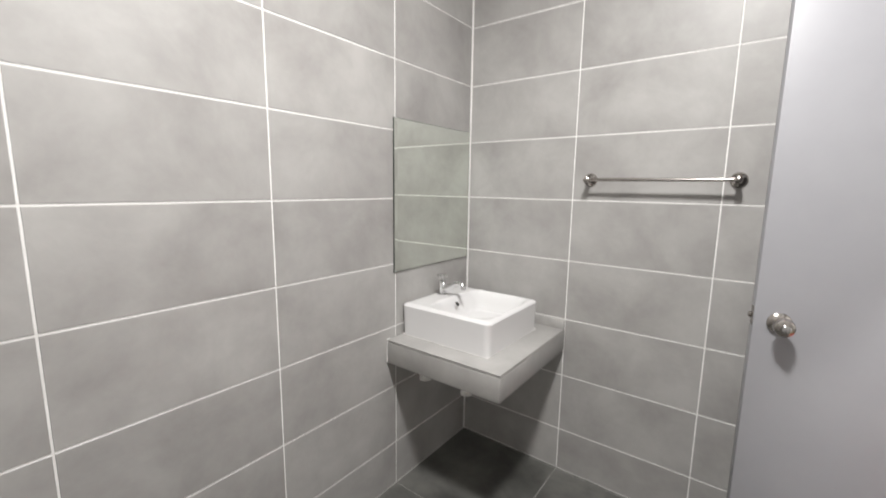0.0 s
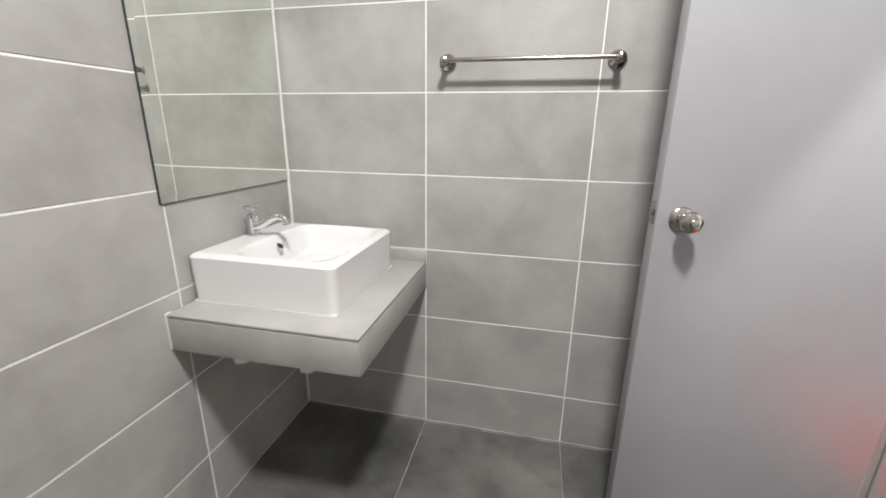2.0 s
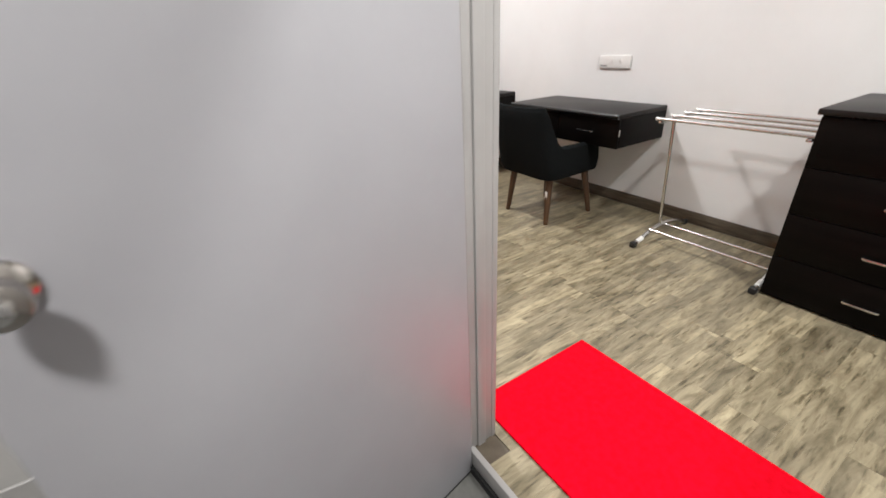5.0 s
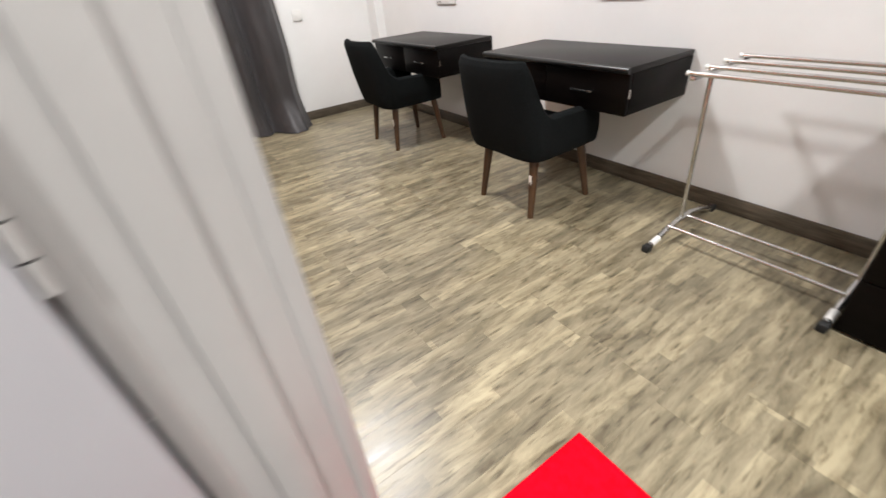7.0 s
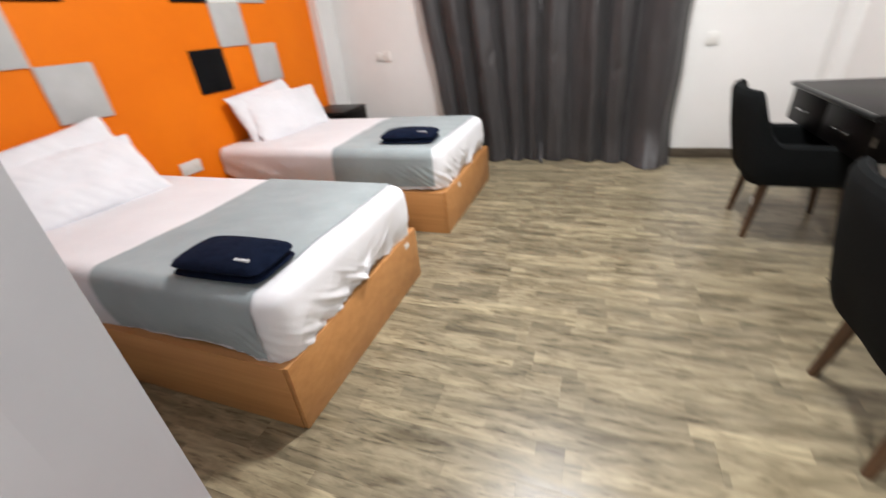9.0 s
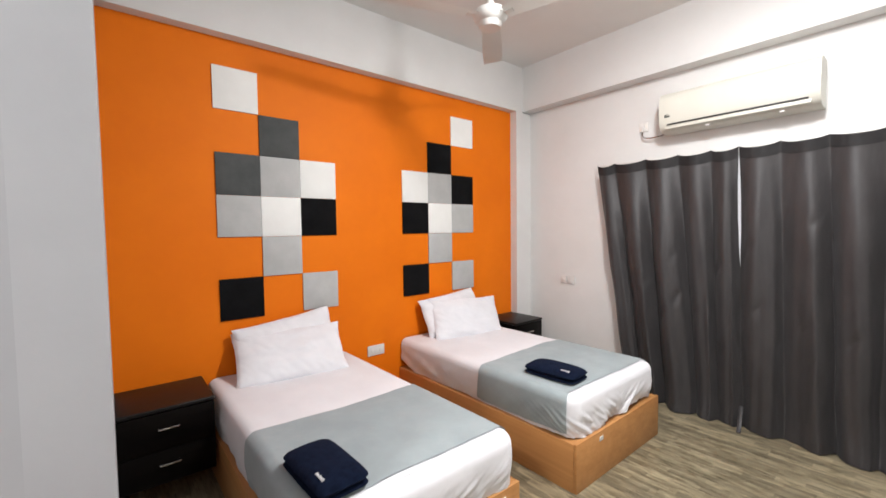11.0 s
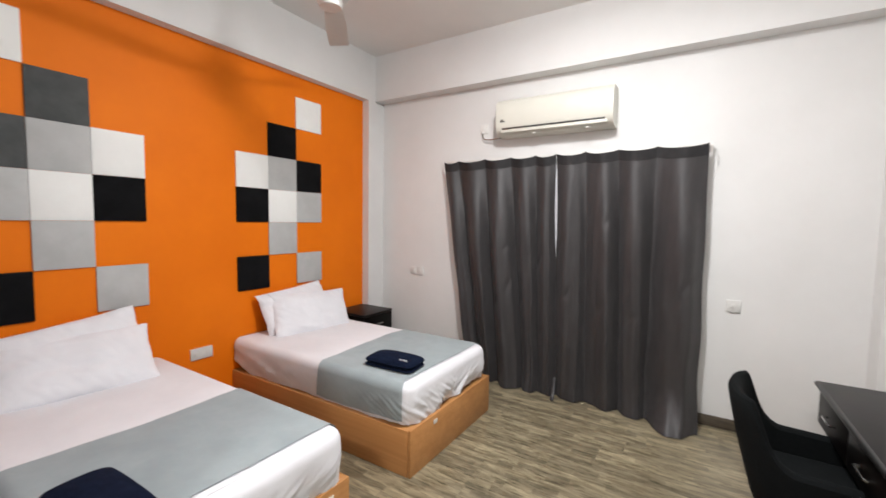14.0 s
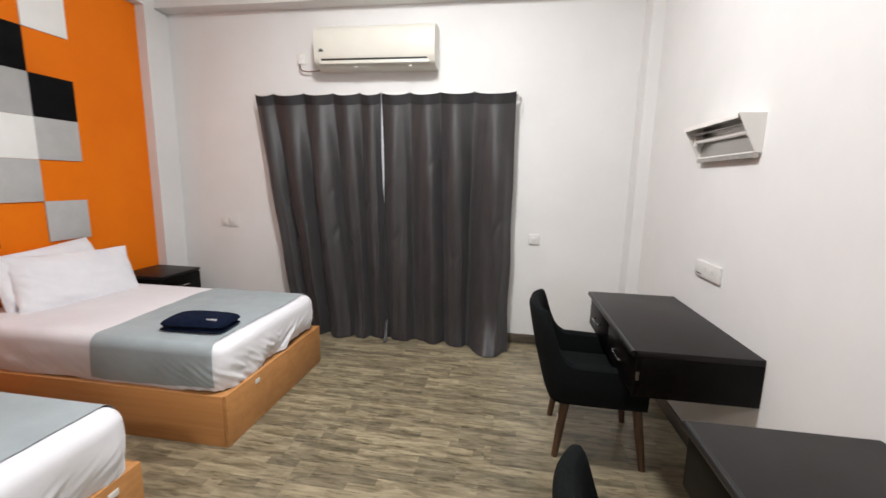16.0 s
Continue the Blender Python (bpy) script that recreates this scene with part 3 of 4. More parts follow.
curtain("curtain", (-0.245, 0.917), (0.06, 0.985), (0.0, 0.15, 0.40, 0.63, 0.84, 1.0), (0, 0.02, -0.02, 0.03, -0.02, 0), 3, 0.07)
curtain("curtain", (0.920, 2.050), (0.970, 2.070), (0.0, 0.22, 0.45, 0.70, 1.0), (0, 0.02, 0.04, -0.03, 0), 8, 0.15)
rail = thing("curtain_track", "white curtain track with end hooks", "curtain track", pose(0, 5.90, 2.16))
part("track", B((-0.24, -0.010, -0.012), (2.075, 0.012, 0.010), bevel=0.003), PLASTIC, rail)
for xx in (-0.1, 0.45, 1.0, 1.55, 2.04):
    part("bracket", B((xx - 0.012, 0.012, -0.010), (xx + 0.012, 0.060, 0.014), bevel=0.002), PLASTIC, rail)
part("end_hook", sweep(bmesh.new(), [(2.062, -0.045, 0.0), (2.068, -0.055, -0.02), (2.068, -0.055, -0.09)], 0.004, 8), PLASTIC, rail)
lining = solid("curtain_lining", grid(bmesh.new(), 6, 20, lambda u, v: Vector((0.86 + 0.11 * u, 5.905 + 0.006 * math.sin(8 * u), 2.10 - 0.85 * v))), SHEET, "white lining showing between the two curtains", "curtain lining")


def bed(y0, y1, seed, tag, inset):
    x0, x1 = XL + 0.005, 0.608
    rnd = random.Random(seed)
    n = "single bed with a beech-laminate box base, white sheet and grey runner"
    t = thing("bed", n, "bed", pose(0, y0, 0), group="beds against the orange wall")
    w, hb = y1 - y0, 0.292
    base = part("base", B((x0, 0.0, 0.0), (x1 - 0.022, w, hb - 0.002)), BEDWOOD, t, "beech-laminate storage base")
    part("front_panel", B((x1 - 0.020, -0.001, 0.001), (x1, w + 0.001, hb + 0.004), bevel=0.0015), BEDWOOD, t, "beech-laminate end panel")
    part("side_panel", B((x0, -0.004, 0.001), (x1 - 0.021, -0.0005, hb), bevel=0.001), BEDWOOD, t)
    part("side_panel", B((x0, w + 0.0005, 0.001), (x1 - 0.021, w + 0.004, hb), bevel=0.001), BEDWOOD, t)
    part("lock_plate", B((x1, tag, 0.235), (x1 + 0.003, tag + 0.042, 0.262), bevel=0.001), PLASTIC, t, "small pale label on the end panel")
    # mattress under a fitted sheet with gathered, wavy skirt
    mx0, mx1, my0, my1, zt = x0 + 0.01, x1 - inset, 0.012, w - 0.012, 0.557
    xc0, xc1 = -0.225, 0.530

    def ring(s):
        """Rounded rectangle; s in 0..1 starts at the head and goes round by the near side, the foot and the far side."""
        lx, ly, r = mx1 - mx0, my1 - my0, 0.09
        segs = [(lx - r), r * math.pi / 2, (ly - 2 * r), r * math.pi / 2, (lx - r)]
        d = s * sum(segs)
        if d <= segs[0]:
            return Vector((mx0 + d, my0, 0)), Vector((0, -1, 0))
        d -= segs[0]
        if d <= segs[1]:
            a = -math.pi / 2 + d / r
            return Vector((mx1 - r + r * math.cos(a), my0 + r + r * math.sin(a), 0)), Vector((math.cos(a), math.sin(a), 0))
        d -= segs[1]
        if d <= segs[2]:
            return Vector((mx1, my0 + r + d, 0)), Vector((1, 0, 0))
        d -= segs[2]
        if d <= segs[3]:
            a = d / r
            return Vector((mx1 - r + r * math.cos(a), my1 - r + r * math.sin(a), 0)), Vector((math.cos(a), math.sin(a), 0))
        d -= segs[3]
        return Vector((mx1 - r - 0 - d, my1, 0)), Vector((0, 1, 0))

    p = [rnd.uniform(0, 6.3) for _ in range(6)]

    def skirt(s, v, off=0.0):
        c, nrm = ring(s)
        rr = 0.058
        foot = max(0.0, 1 - abs(s - 0.5) / 0.19)
        wob = (0.003 + 0.006 * foot) * v * (math.sin(60 * s + p[0] + 3 * v) + 0.6 * math.sin(137 * s + p[1] - 4 * v)) + 0.006 * v * math.sin(23 * s + p[2]) + (0.009 + 0.006 * foot) * min(1, 2 * v) * noise.noise((s * 46 + 2.0 * v, v * 1.8 + seed, seed * 3.1)) + 0.034 * (0.12 + foot) * min(1, 2.5 * v) * (abs(noise.noise((s * 95 - 7 * v * (1 if s < 0.5 else -1), v * 2.0, seed * 5.7))) - 0.25)
        head = math.exp(-(min(s, 1 - s) / 0.11) ** 2)
        wob += 0.013 * head * min(1, 2 * v) * math.sin(11 * v - 60 * min(s, 1 - s) + p[3]) + 0.012 * head * noise.noise((s * 40, v * 5 + seed, 2.2))
        drop = 0.269 - 0.020 * foot * foot - 0.035 * math.exp(-(min(s, 1 - s) / 0.035) ** 2) + 0.010 * math.sin(31 * s + p[3]) - (0.013 * foot * max(0.0, math.sin(9 * s * 3.1 + p[4])))
        if v < 0.18:
            a = v / 0.18 * math.pi / 2
            pos = c + nrm * (rr * math.sin(a) - rr) + Vector((0, 0, zt - rr + rr * math.cos(a)))
        else:
            k = (v - 0.18) / 0.82
            bulge = 0.010 * math.sin(math.pi * k) - 0.016 * k
            pos = c + nrm * (bulge + wob * k) + Vector((0, 0, zt - rr - (drop - rr) * k))
        return pos + nrm * off + Vector((0, 0, off * max(0, 1 - v / 0.18)))

    def top_z(x, y):
        return 0.004 * math.sin(3.1 * x + p[0]) * math.sin(4.3 * y + p[1]) + 0.0025 * math.sin(11 * x + 7 * y + p[2]) + 0.006 * noise.noise((x * 3.3, y * 4.1, seed)) + 0.003 * noise.noise((x * 9, y * 12, seed + 7))

    bm = bmesh.new()
    grid(bm, 540, 26, skirt)

    def top(u, v, off=0.0):
        s = u * 0.5
        a, b = skirt(s, 0.0, off), skirt(1 - s, 0.0, off)
        q = a.lerp(b, v)
        q.z += top_z(q.x, q.y) * min(1, 8 * v * (1 - v) + 0.0) * min(1, (0.5 - s) * 8)
        return q

    grid(bm, 270, 26, top)
    bmesh.ops.remove_doubles(bm, verts=bm.verts, dist=0.0004)
    part("mattress", bm, SHEET, t, "mattress in a rumpled white fitted sheet")
    # runner wrapped over both sides
    L = 2 * (mx1 - mx0 - 0.09) + (my1 - my0 - 0.18) + 0.09 * math.pi
    s0, s1 = (xc0 - mx0) / L, (xc1 - mx0) / L
    bm = bmesh.new()

    def wrap(u, v):
        s = s0 + (s1 - s0) * u + 0.004 * math.sin(9 * v + p[5]) * (1 - u)
        if v < 0.25:
            return skirt(s, 0.90 * (1 - v / 0.25), 0.007)
        if v > 0.75:
            return skirt(1 - s, 0.90 * (v - 0.75) / 0.25, 0.007)
        q = top(s * 2, (v - 0.25) / 0.5, 0.006)
        return q

    grid(bm, 150, 168, wrap)
    part("runner", bm, RUNNER, t, "blue-grey woven bed runner")
    return t


BED1, BED2 = (2.577, 3.640), (4.150, 5.235)
bed(*BED1, 1, 0.92, -0.008)
bed(*BED2, 5, 0.25, 0.018)


def pillow(m, seed, group, half):
    rnd = random.Random(seed)
    L, W, T = half, 0.208, 0.068
    p = [rnd.uniform(0, 6.3) for _ in range(5)]

    def f(side):
        def g(u, v):
            a, b = 2 * u - 1, 2 * v - 1
            e = max(0.0, (1 - abs(a) ** 3.2)) * max(0.0, (1 - abs(b) ** 3.0))
            h = T * e ** 0.52
            pinch = 1 - 0.045 * (1 - abs(b) ** 2) * abs(a) ** 3
            pinch2 = 1 - 0.05 * (1 - abs(a) ** 2) * abs(b) ** 3
            wr = 0.013 * e ** 0.5 * noise.noise((2.2 * a + p[0], 2.6 * b, p[1])) + 0.013 * (1 - 0.5 * e) * (abs(noise.noise((5.5 * a + 2 * b, 3.0 * b + p[2], p[3]))) - 0.2)
            wr += 0.010 * (1 - e) * math.sin(7 * (a + b) + p[3]) * (0.2 + abs(a * b))
            return Vector((L * a * pinch, W * b * pinch2, side * (h + 0.0015) + wr))
        return g
    bm = bmesh.new()
    grid(bm, 54, 40, f(1))
    grid(bm, 54, 40, f(-1))
    bmesh.ops.remove_doubles(bm, verts=bm.verts, dist=0.0045)
    t = solid("pillow", bm, PILLOW, "plump white cotton pillow leaning at the bed head", "pillow", group)
    t.matrix_world = m
    return t


def lean(x, y, z, tilt, turn=0.0, roll=0.0):
    """A pillow standing on its long edge, leaning back towards the wall."""
    return pose(x, y, z) @ pose(0, 0, 0, 0, 0, turn) @ pose(0, 0, 0, 0, -tilt, 0) @ pose(0, 0, 0, 90, 0, 90) @ pose(0, 0, 0, 0, 0, roll)


def folded_towel(m):
    t = thing("folded_towel", "folded navy blue bath towel with a small white mark", "towel", m, group="towels on the beds")
    for i, (z0, z1, sx, sy, dx) in enumerate(((0.0, 0.032, 0.190, 0.110, 0.0), (0.018, 0.074, 0.190, 0.109, 0.002))):
        bm = bmesh.new()

        def slab_at(u, v, top):
            a, b = 2 * u - 1, 2 * v - 1
            e = max(0.0, 1 - abs(a) ** 6) * max(0.0, 1 - abs(b) ** 4)
            h = (z1 - z0) / 2 * e ** 0.55
            x, y = sx * a * (1 - 0.02 * b * b), sy * b * (1 - 0.03 * a * a)
            x, y = round_corner(x, y, sx, sy, 0.034)
            return Vector((x + dx, y, (z0 + z1) / 2 + top * h + 0.003 * noise.noise((x * 9, y * 11, i)) + 0.004 * math.sin(6 * x + 4 * y + i) * e + i * 0.010 * (1 - a * a) * (1 - b * b)))
        grid(bm, 40, 28, lambda u, v: slab_at(u, v, 1))
        grid(bm, 40, 28, lambda u, v: slab_at(u, v, -1))
        bmesh.ops.remove_doubles(bm, verts=bm.verts, dist=0.0006)
        part("fold", bm, TOWEL, t)
    for i in range(5):
        part("mark", B((0.088 + i * 0.012, -0.076, 0.068), (0.094 + i * 0.012, -0.064 - 0.003 * (i % 2), 0.0815)), WHITE_INK, t, "small white embroidered mark")
    return t


PAN = 0.2917


def wall_panels(y0, cells, pitch):
    for col, row, material, word in cells:
        z1 = 2.69 - PAN * row
        y = y0 + pitch * col
        t = thing("wall_panel", f"square {word} fabric-covered panel on the orange wall", "wall panel", pose(XL, y, z1), group="square panels above the beds")
        part("board", B((0.0005, 0.0008, -PAN + 0.0008), (0.013, pitch - 0.0008, -0.0008), bevel=0.002), material, t)


W_, K_, G_, D_ = (WHITEPANEL, "white"), (BLACKPANEL, "black"), (GREYPANEL, "light grey"), (DARKPANEL, "dark grey")
wall_panels(2.685, [(0, 0, *W_), (1, 1, *D_), (0, 2, *D_), (1, 2, *G_), (2, 2, *W_), (0, 3, *G_), (1, 3, *W_), (2, 3, *K_), (1, 4, *G_), (0, 5, *K_), (2, 5, *G_)], 0.290)
wall_panels(4.205, [(2, 0, *W_), (1, 1, *K_), (0, 2, *W_), (1, 2, *G_), (2, 2, *K_), (0, 3, *K_), (1, 3, *W_), (2, 3, *G_), (1, 4, *G_), (0, 5, *K_), (2, 5, *G_)], 0.298)


def bar_handle(parent, m, length=0.10):
    bm = bmesh.new()
    h = length / 2
    box(bm, (-h, -0.026, -0.005), (h, -0.020, 0.005), bevel=0.0015)
    for s in (-1, 1):
        box(bm, (s * h - 0.005, -0.021, -0.005), (s * h + 0.005, 0.0, 0.005), bevel=0.001)
    bmesh.ops.transform(bm, matrix=m, verts=bm.verts)
    return part("handle", bm, RACK, parent, "satin steel bar handle")


def drawer(parent, lo, hi, hm, length=0.10):
    d = part("drawer_front", B(lo, hi, bevel=0.0015), DARKWOOD, parent)
    bar_handle(d, hm, length)
    return d


def nightstand(y0, y1, label):
    x1, z0, z1 = -0.80, 0.16, 0.592
    t = thing("nightstand", label, "nightstand", pose(XL, y0, 0), group="nightstands beside the beds")
    d, w = x1 - XL, y1 - y0
    part("body", B((0.001, 0, z0), (d - 0.022, w, z1 - 0.026)), DARKWOOD, t)
    part("top", B((0.001, -0.002, z1 - 0.024), (d + 0.004, w + 0.002, z1), bevel=0.006, seg=3), DESKTOP, t)
    mid = z0 + 0.19
    for a, b in ((z0 + 0.003, mid - 0.002), (mid + 0.002, z1 - 0.030)):
        drawer(t, (d - 0.020, 0.003, a), (d, w - 0.003, b), pose(d, w / 2, (a + b) / 2 + 0.02, 0, 0, 90), 0.09)
    return t


nightstand(2.095, 2.555, "dark wenge nightstand with a steel handle beside the bed")
nightstand(5.275, 5.705, "dark wenge nightstand between the bed and the window wall")


def desk(y0, y1):
    x0, z0, z1 = 2.590, 0.565, 0.750
    t = thing("desk", "dark wenge wall-mounted desk with two drawers and steel handles", "desk", pose(XR, y0, 0), group="desks along the wall")
    d, w = x0 - XR, y1 - y0
    part("top", B((d - 0.008, 0.0, z1 - 0.028), (-0.001, w, z1), bevel=0.003), DESKTOP, t, "matt black-brown desktop")
    part("front_edge", rod(bmesh.new(), (d - 0.008, 0.0, z1 - 0.0145), (d - 0.008, w, z1 - 0.0145), 0.0145), BLACKEDGE, t, "rounded black front edge")
    for a in (0.0, w - 0.020):
        part("side_panel", B((d + 0.021, a, z0 - 0.026), (-0.001, a + 0.020, z1 - 0.029), bevel=0.001), DARKWOOD, t)
    part("bottom", B((d + 0.022, 0.021, z0 + 0.004), (-0.001, w - 0.021, z0 + 0.018)), DARKWOOD, t)
    half = w / 2
    for a, b in ((0.002, half - 0.002), (half + 0.002, w - 0.002)):
        drawer(t, (d + 0.002, a, z0 - 0.028), (d + 0.020, b, z1 - 0.032), pose(d + 0.002, (a + b) / 2, 0.628, 0, 0, -90), 0.115)
    # black filler: the shade between the drawer fronts put in as colour
    part("drawer_gap", B((d + 0.0215, 0.021, z0 + 0.019), (d + 0.03, w - 0.021, z1 - 0.03)), BLACKHOLE, t, "black filler that paints the shade behind the drawers")
    part("edge_tag", B((d + 0.006, -0.0012, 0.615), (d + 0.020, -0.0002, 0.655)), STEEL, t, "small pale tag on the desk side")
    return t


desk(2.615, 3.590)
desk(4.108, 5.065)


def armchair():
    """Upholstered tub chair facing +x: a wrapped back that runs down into the arms, a seat and four splayed legs."""
    t = thing("armchair", "charcoal fabric tub chair with tapered walnut legs", "chair", group="chairs at the desks")

    def plan(s):
        """Half-width wrap from one arm front (s=0) round the back (s=0.5) to the other arm front."""
        a = abs(2 * s - 1)
        sg = -1 if s < 0.5 else 1
        d = (1 - a)
        straight, r = 0.56, 0.20
        if a > 0.45:
            k = (a - 0.45) / 0.55
            return Vector((-0.10 + 0.37 * k, sg * (0.268 - 0.012 * k * k), 0)), Vector((0, sg, 0))
        k = a / 0.45
        th = k * math.pi / 2
        c, sn = math.cos(th), math.sin(th)
        ex = 0.62
        x = -0.10 - 0.155 * (c ** ex if c > 0 else 0)
        y = sg * 0.268 * (sn ** ex if sn > 0 else 0)
        n = Vector((-c ** 1.4, sg * sn ** 1.4, 0)).normalized()
        return Vector((x, y, 0)), n

    def crest(s):
        a = abs(2 * s - 1)
        k = max(0.0, min(1.0, (a - 0.26) / 0.22))
        k = k * k * (3 - 2 * k)
        return 0.812 - 0.012 * a * a - k * 0.258 - 0.034 * (max(0, a - 0.80) / 0.20) ** 3

    def shell(u, v):
        c, n = plan(u)
        zt, zb, th = crest(u), 0.335, 0.052
        a = abs(2 * u - 1)
        back = max(0.0, 1 - a / 0.55)
        loop = [(0, 0), (0.008, 0.10), (0.010, 0.5), (0.004, 0.93), (-0.010, 0.985), (-th / 2, 1.0), (-th + 0.010, 0.985), (-th - 0.004, 0.93), (-th - 0.006, 0.5), (-th, 0.0)]
        q = v * (len(loop) - 1)
        i = int(min(q, len(loop) - 1 - 1e-6))
        f = q - i
        off = loop[i][0] * (1 - f) + loop[i + 1][0] * f
        hh = loop[i][1] * (1 - f) + loop[i + 1][1] * f
        z = zb + (zt - zb) * hh
        p = c + n * off
        p.x -= 0.044 + 0.145 * (z - zb) * (0.25 + 0.75 * back) - 0.055 * (1 - hh) ** 1.5 * back
        tuck = 0.05 * (1 - min(1, (z - zb) / 0.12)) ** 2
        p.y *= 1 - tuck
        p.z = z
        return p

    bm = bmesh.new()
    grid(bm, 72, 27, shell)
    ends = [e for e in bm.edges if e.is_boundary]
    bmesh.ops.holes_fill(bm, edges=ends, sides=200)
    part("backrest_shell", bm, CHAIRCLOTH, t, "wrapped back and arms in charcoal fabric")
    bm = bmesh.new()
    box(bm, (-0.150, -0.210, 0.336), (0.240, 0.210, 0.400), bevel=0.02, seg=3)
    part("seat_base", bm, CHAIRCLOTH, t)
    bm = bmesh.new()

    def cushion(u, v):
        a, b = 2 * u - 1, 2 * v - 1
        e = max(0, 1 - abs(a) ** 6) * max(0, 1 - abs(b) ** 6)
        return Vector((-0.005 + 0.262 * a, 0.212 * b, 0.401 + 0.050 * e ** 0.4))
    grid(bm, 24, 24, cushion)
    part("seat", bm, CHAIRCLOTH, t, "padded charcoal seat cushion")
    for sx, sy in ((-1, -1), (-1, 1), (1, -1), (1, 1)):
        top = Vector((0.02 + sx * 0.175, sy * 0.175, 0.334))
        foot = Vector((0.0 + (0.238 if sx > 0 else -0.195), sy * (0.200 if sx < 0 else 0.220), 0.0))
        leg = part("leg", rod(bmesh.new(), foot, top, 0.0165, 0.026, 14), LEGWOOD, t, "tapered walnut leg")
        if (sx, sy) == (-1, -1):
            k = top.lerp(foot, 0.35)
            part("tag", B((k.x - 0.0235, k.y - 0.010, k.z - 0.028), (k.x - 0.0205, k.y + 0.010, k.z + 0.024), bevel=0.001), PLASTIC, leg, "white paper tag")
    return t


chair_a = armchair()
chair_a.matrix_world = pose(2.508, 3.105, 0)
copy_thing(chair_a, pose(2.533, 4.605, 0, 0, 0, -2))


def drying_rack():
    t = thing("drying_rack", "steel folding clothes drying rack by the wall", "drying rack", pose(2.75, 2.0, 0))
    ya, yb = 0.318, -0.345
    for y in (ya, yb):
        bm = bmesh.new()
        sweep(bm, [(-0.275, y, 0.020), (-0.22, y, 0.030), (-0.13, y, 0.062), (-0.03, y, 0.080), (0.06, y, 0.080), (0.17, y, 0.058), (0.25, y, 0.028), (0.29, y, 0.020)], 0.013, 10)
        part("foot_bar", bm, RACK, t)
        for x in (-0.278, 0.292):
            part("foot_cap", B((x - 0.02, y - 0.017, 0.0), (x + 0.02, y + 0.017, 0.036), bevel=0.008), RUBBER, t, "black rubber foot cap")
        part("foot_wrap", rod(bmesh.new(), (-0.245, y, 0.0255), (-0.195, y, 0.038), 0.0145, 0.0145), SOCKET, t, "white tape round the foot bar")
        part("upright", rod(bmesh.new(), (-0.02, y, 0.08), (-0.09, y, 0.747), 0.0095), RACK, t)
        part("cross_bar", B((-0.235, y - 0.011, 0.742), (0.185, y + 0.011, 0.758), bevel=0.004), RACK, t)
    for i, x in enumerate((-0.225, -0.09, 0.045, 0.175)):
        part("rail", rod(bmesh.new(), (x, yb - 0.02, 0.766), (x, ya + 0.02, 0.766), 0.0085, seg=12), RACK, t)
        for y in (yb - 0.022, ya + 0.022):
            part("end_cap", rod(bmesh.new(), (x, y - 0.006, 0.766), (x, y + 0.006, 0.766), 0.0095, seg=12), RUBBER if (i == 0 and y < 0) else SOCKET, t)
    for x in (-0.13, 0.02):
        part("lower_rail", rod(bmesh.new(), (x, yb, 0.078), (x, ya, 0.078), 0.008, seg=12), RACK, t)
    return t


drying_rack()


def chest():
    x0, x1, y0, y1, h = 2.497, 3.085, 0.93, 1.637, 0.885
    t = thing("chest_of_drawers", "black-brown chest of drawers with steel handles", "chest of drawers", pose(x0, y0, 0))
    d, w = x1 - x0, y1 - y0
    part("body", B((0.020, 0, 0.0), (d, w, h - 0.026)), DARKWOOD, t)
    part("top", B((-0.014, -0.008, h - 0.025), (d, w + 0.012, h), bevel=0.004), DESKTOP, t)
    n = 4
    for i in range(n):
        a, b = 0.012 + i * 0.211, 0.012 + (i + 1) * 0.211 - 0.004
        drawer(t, (0.0, 0.003, a), (0.018, w - 0.003, b), pose(0.0, w / 2, (a + b) / 2, 0, 0, -90), 0.11)
    return t


chest()
dm = thing("dressing_mirror", "dark framed mirror standing on the chest", "mirror", pose(3.06, 1.50, 0.886, 0, 4, 0))
part("mirror_glass", B((-0.012, -0.50, 0.03), (-0.008, -0.035, 0.87)), MIRROR, dm, smooth=False)
part("backing", B((-0.0075, -0.52, 0.005), (0.002, -0.01, 0.895)), DARKWOOD, dm)
for lo, hi in (((-0.022, -0.535, 0.0), (0.0, -0.497, 0.90)), ((-0.022, -0.038, 0.0), (0.0, 0.0, 0.90)), ((-0.022, -0.4965, 0.0), (0.0, -0.0385, 0.036)), ((-0.022, -0.4965, 0.864), (0.0, -0.0385, 0.90))):
    part("frame_bar", B(lo, hi, bevel=0.003), DARKWOOD, dm, "dark wooden frame")


def door_mat():
    t = thing("door_mat", "bright red rectangular bath mat on the plank floor", "mat", pose(1.224, 1.485, 0.0))
    part("pad", B((-0.288, -0.425, 0.0005), (0.288, 0.425, 0.013), bevel=0.005), REDMAT, t)
    return t


door_mat()


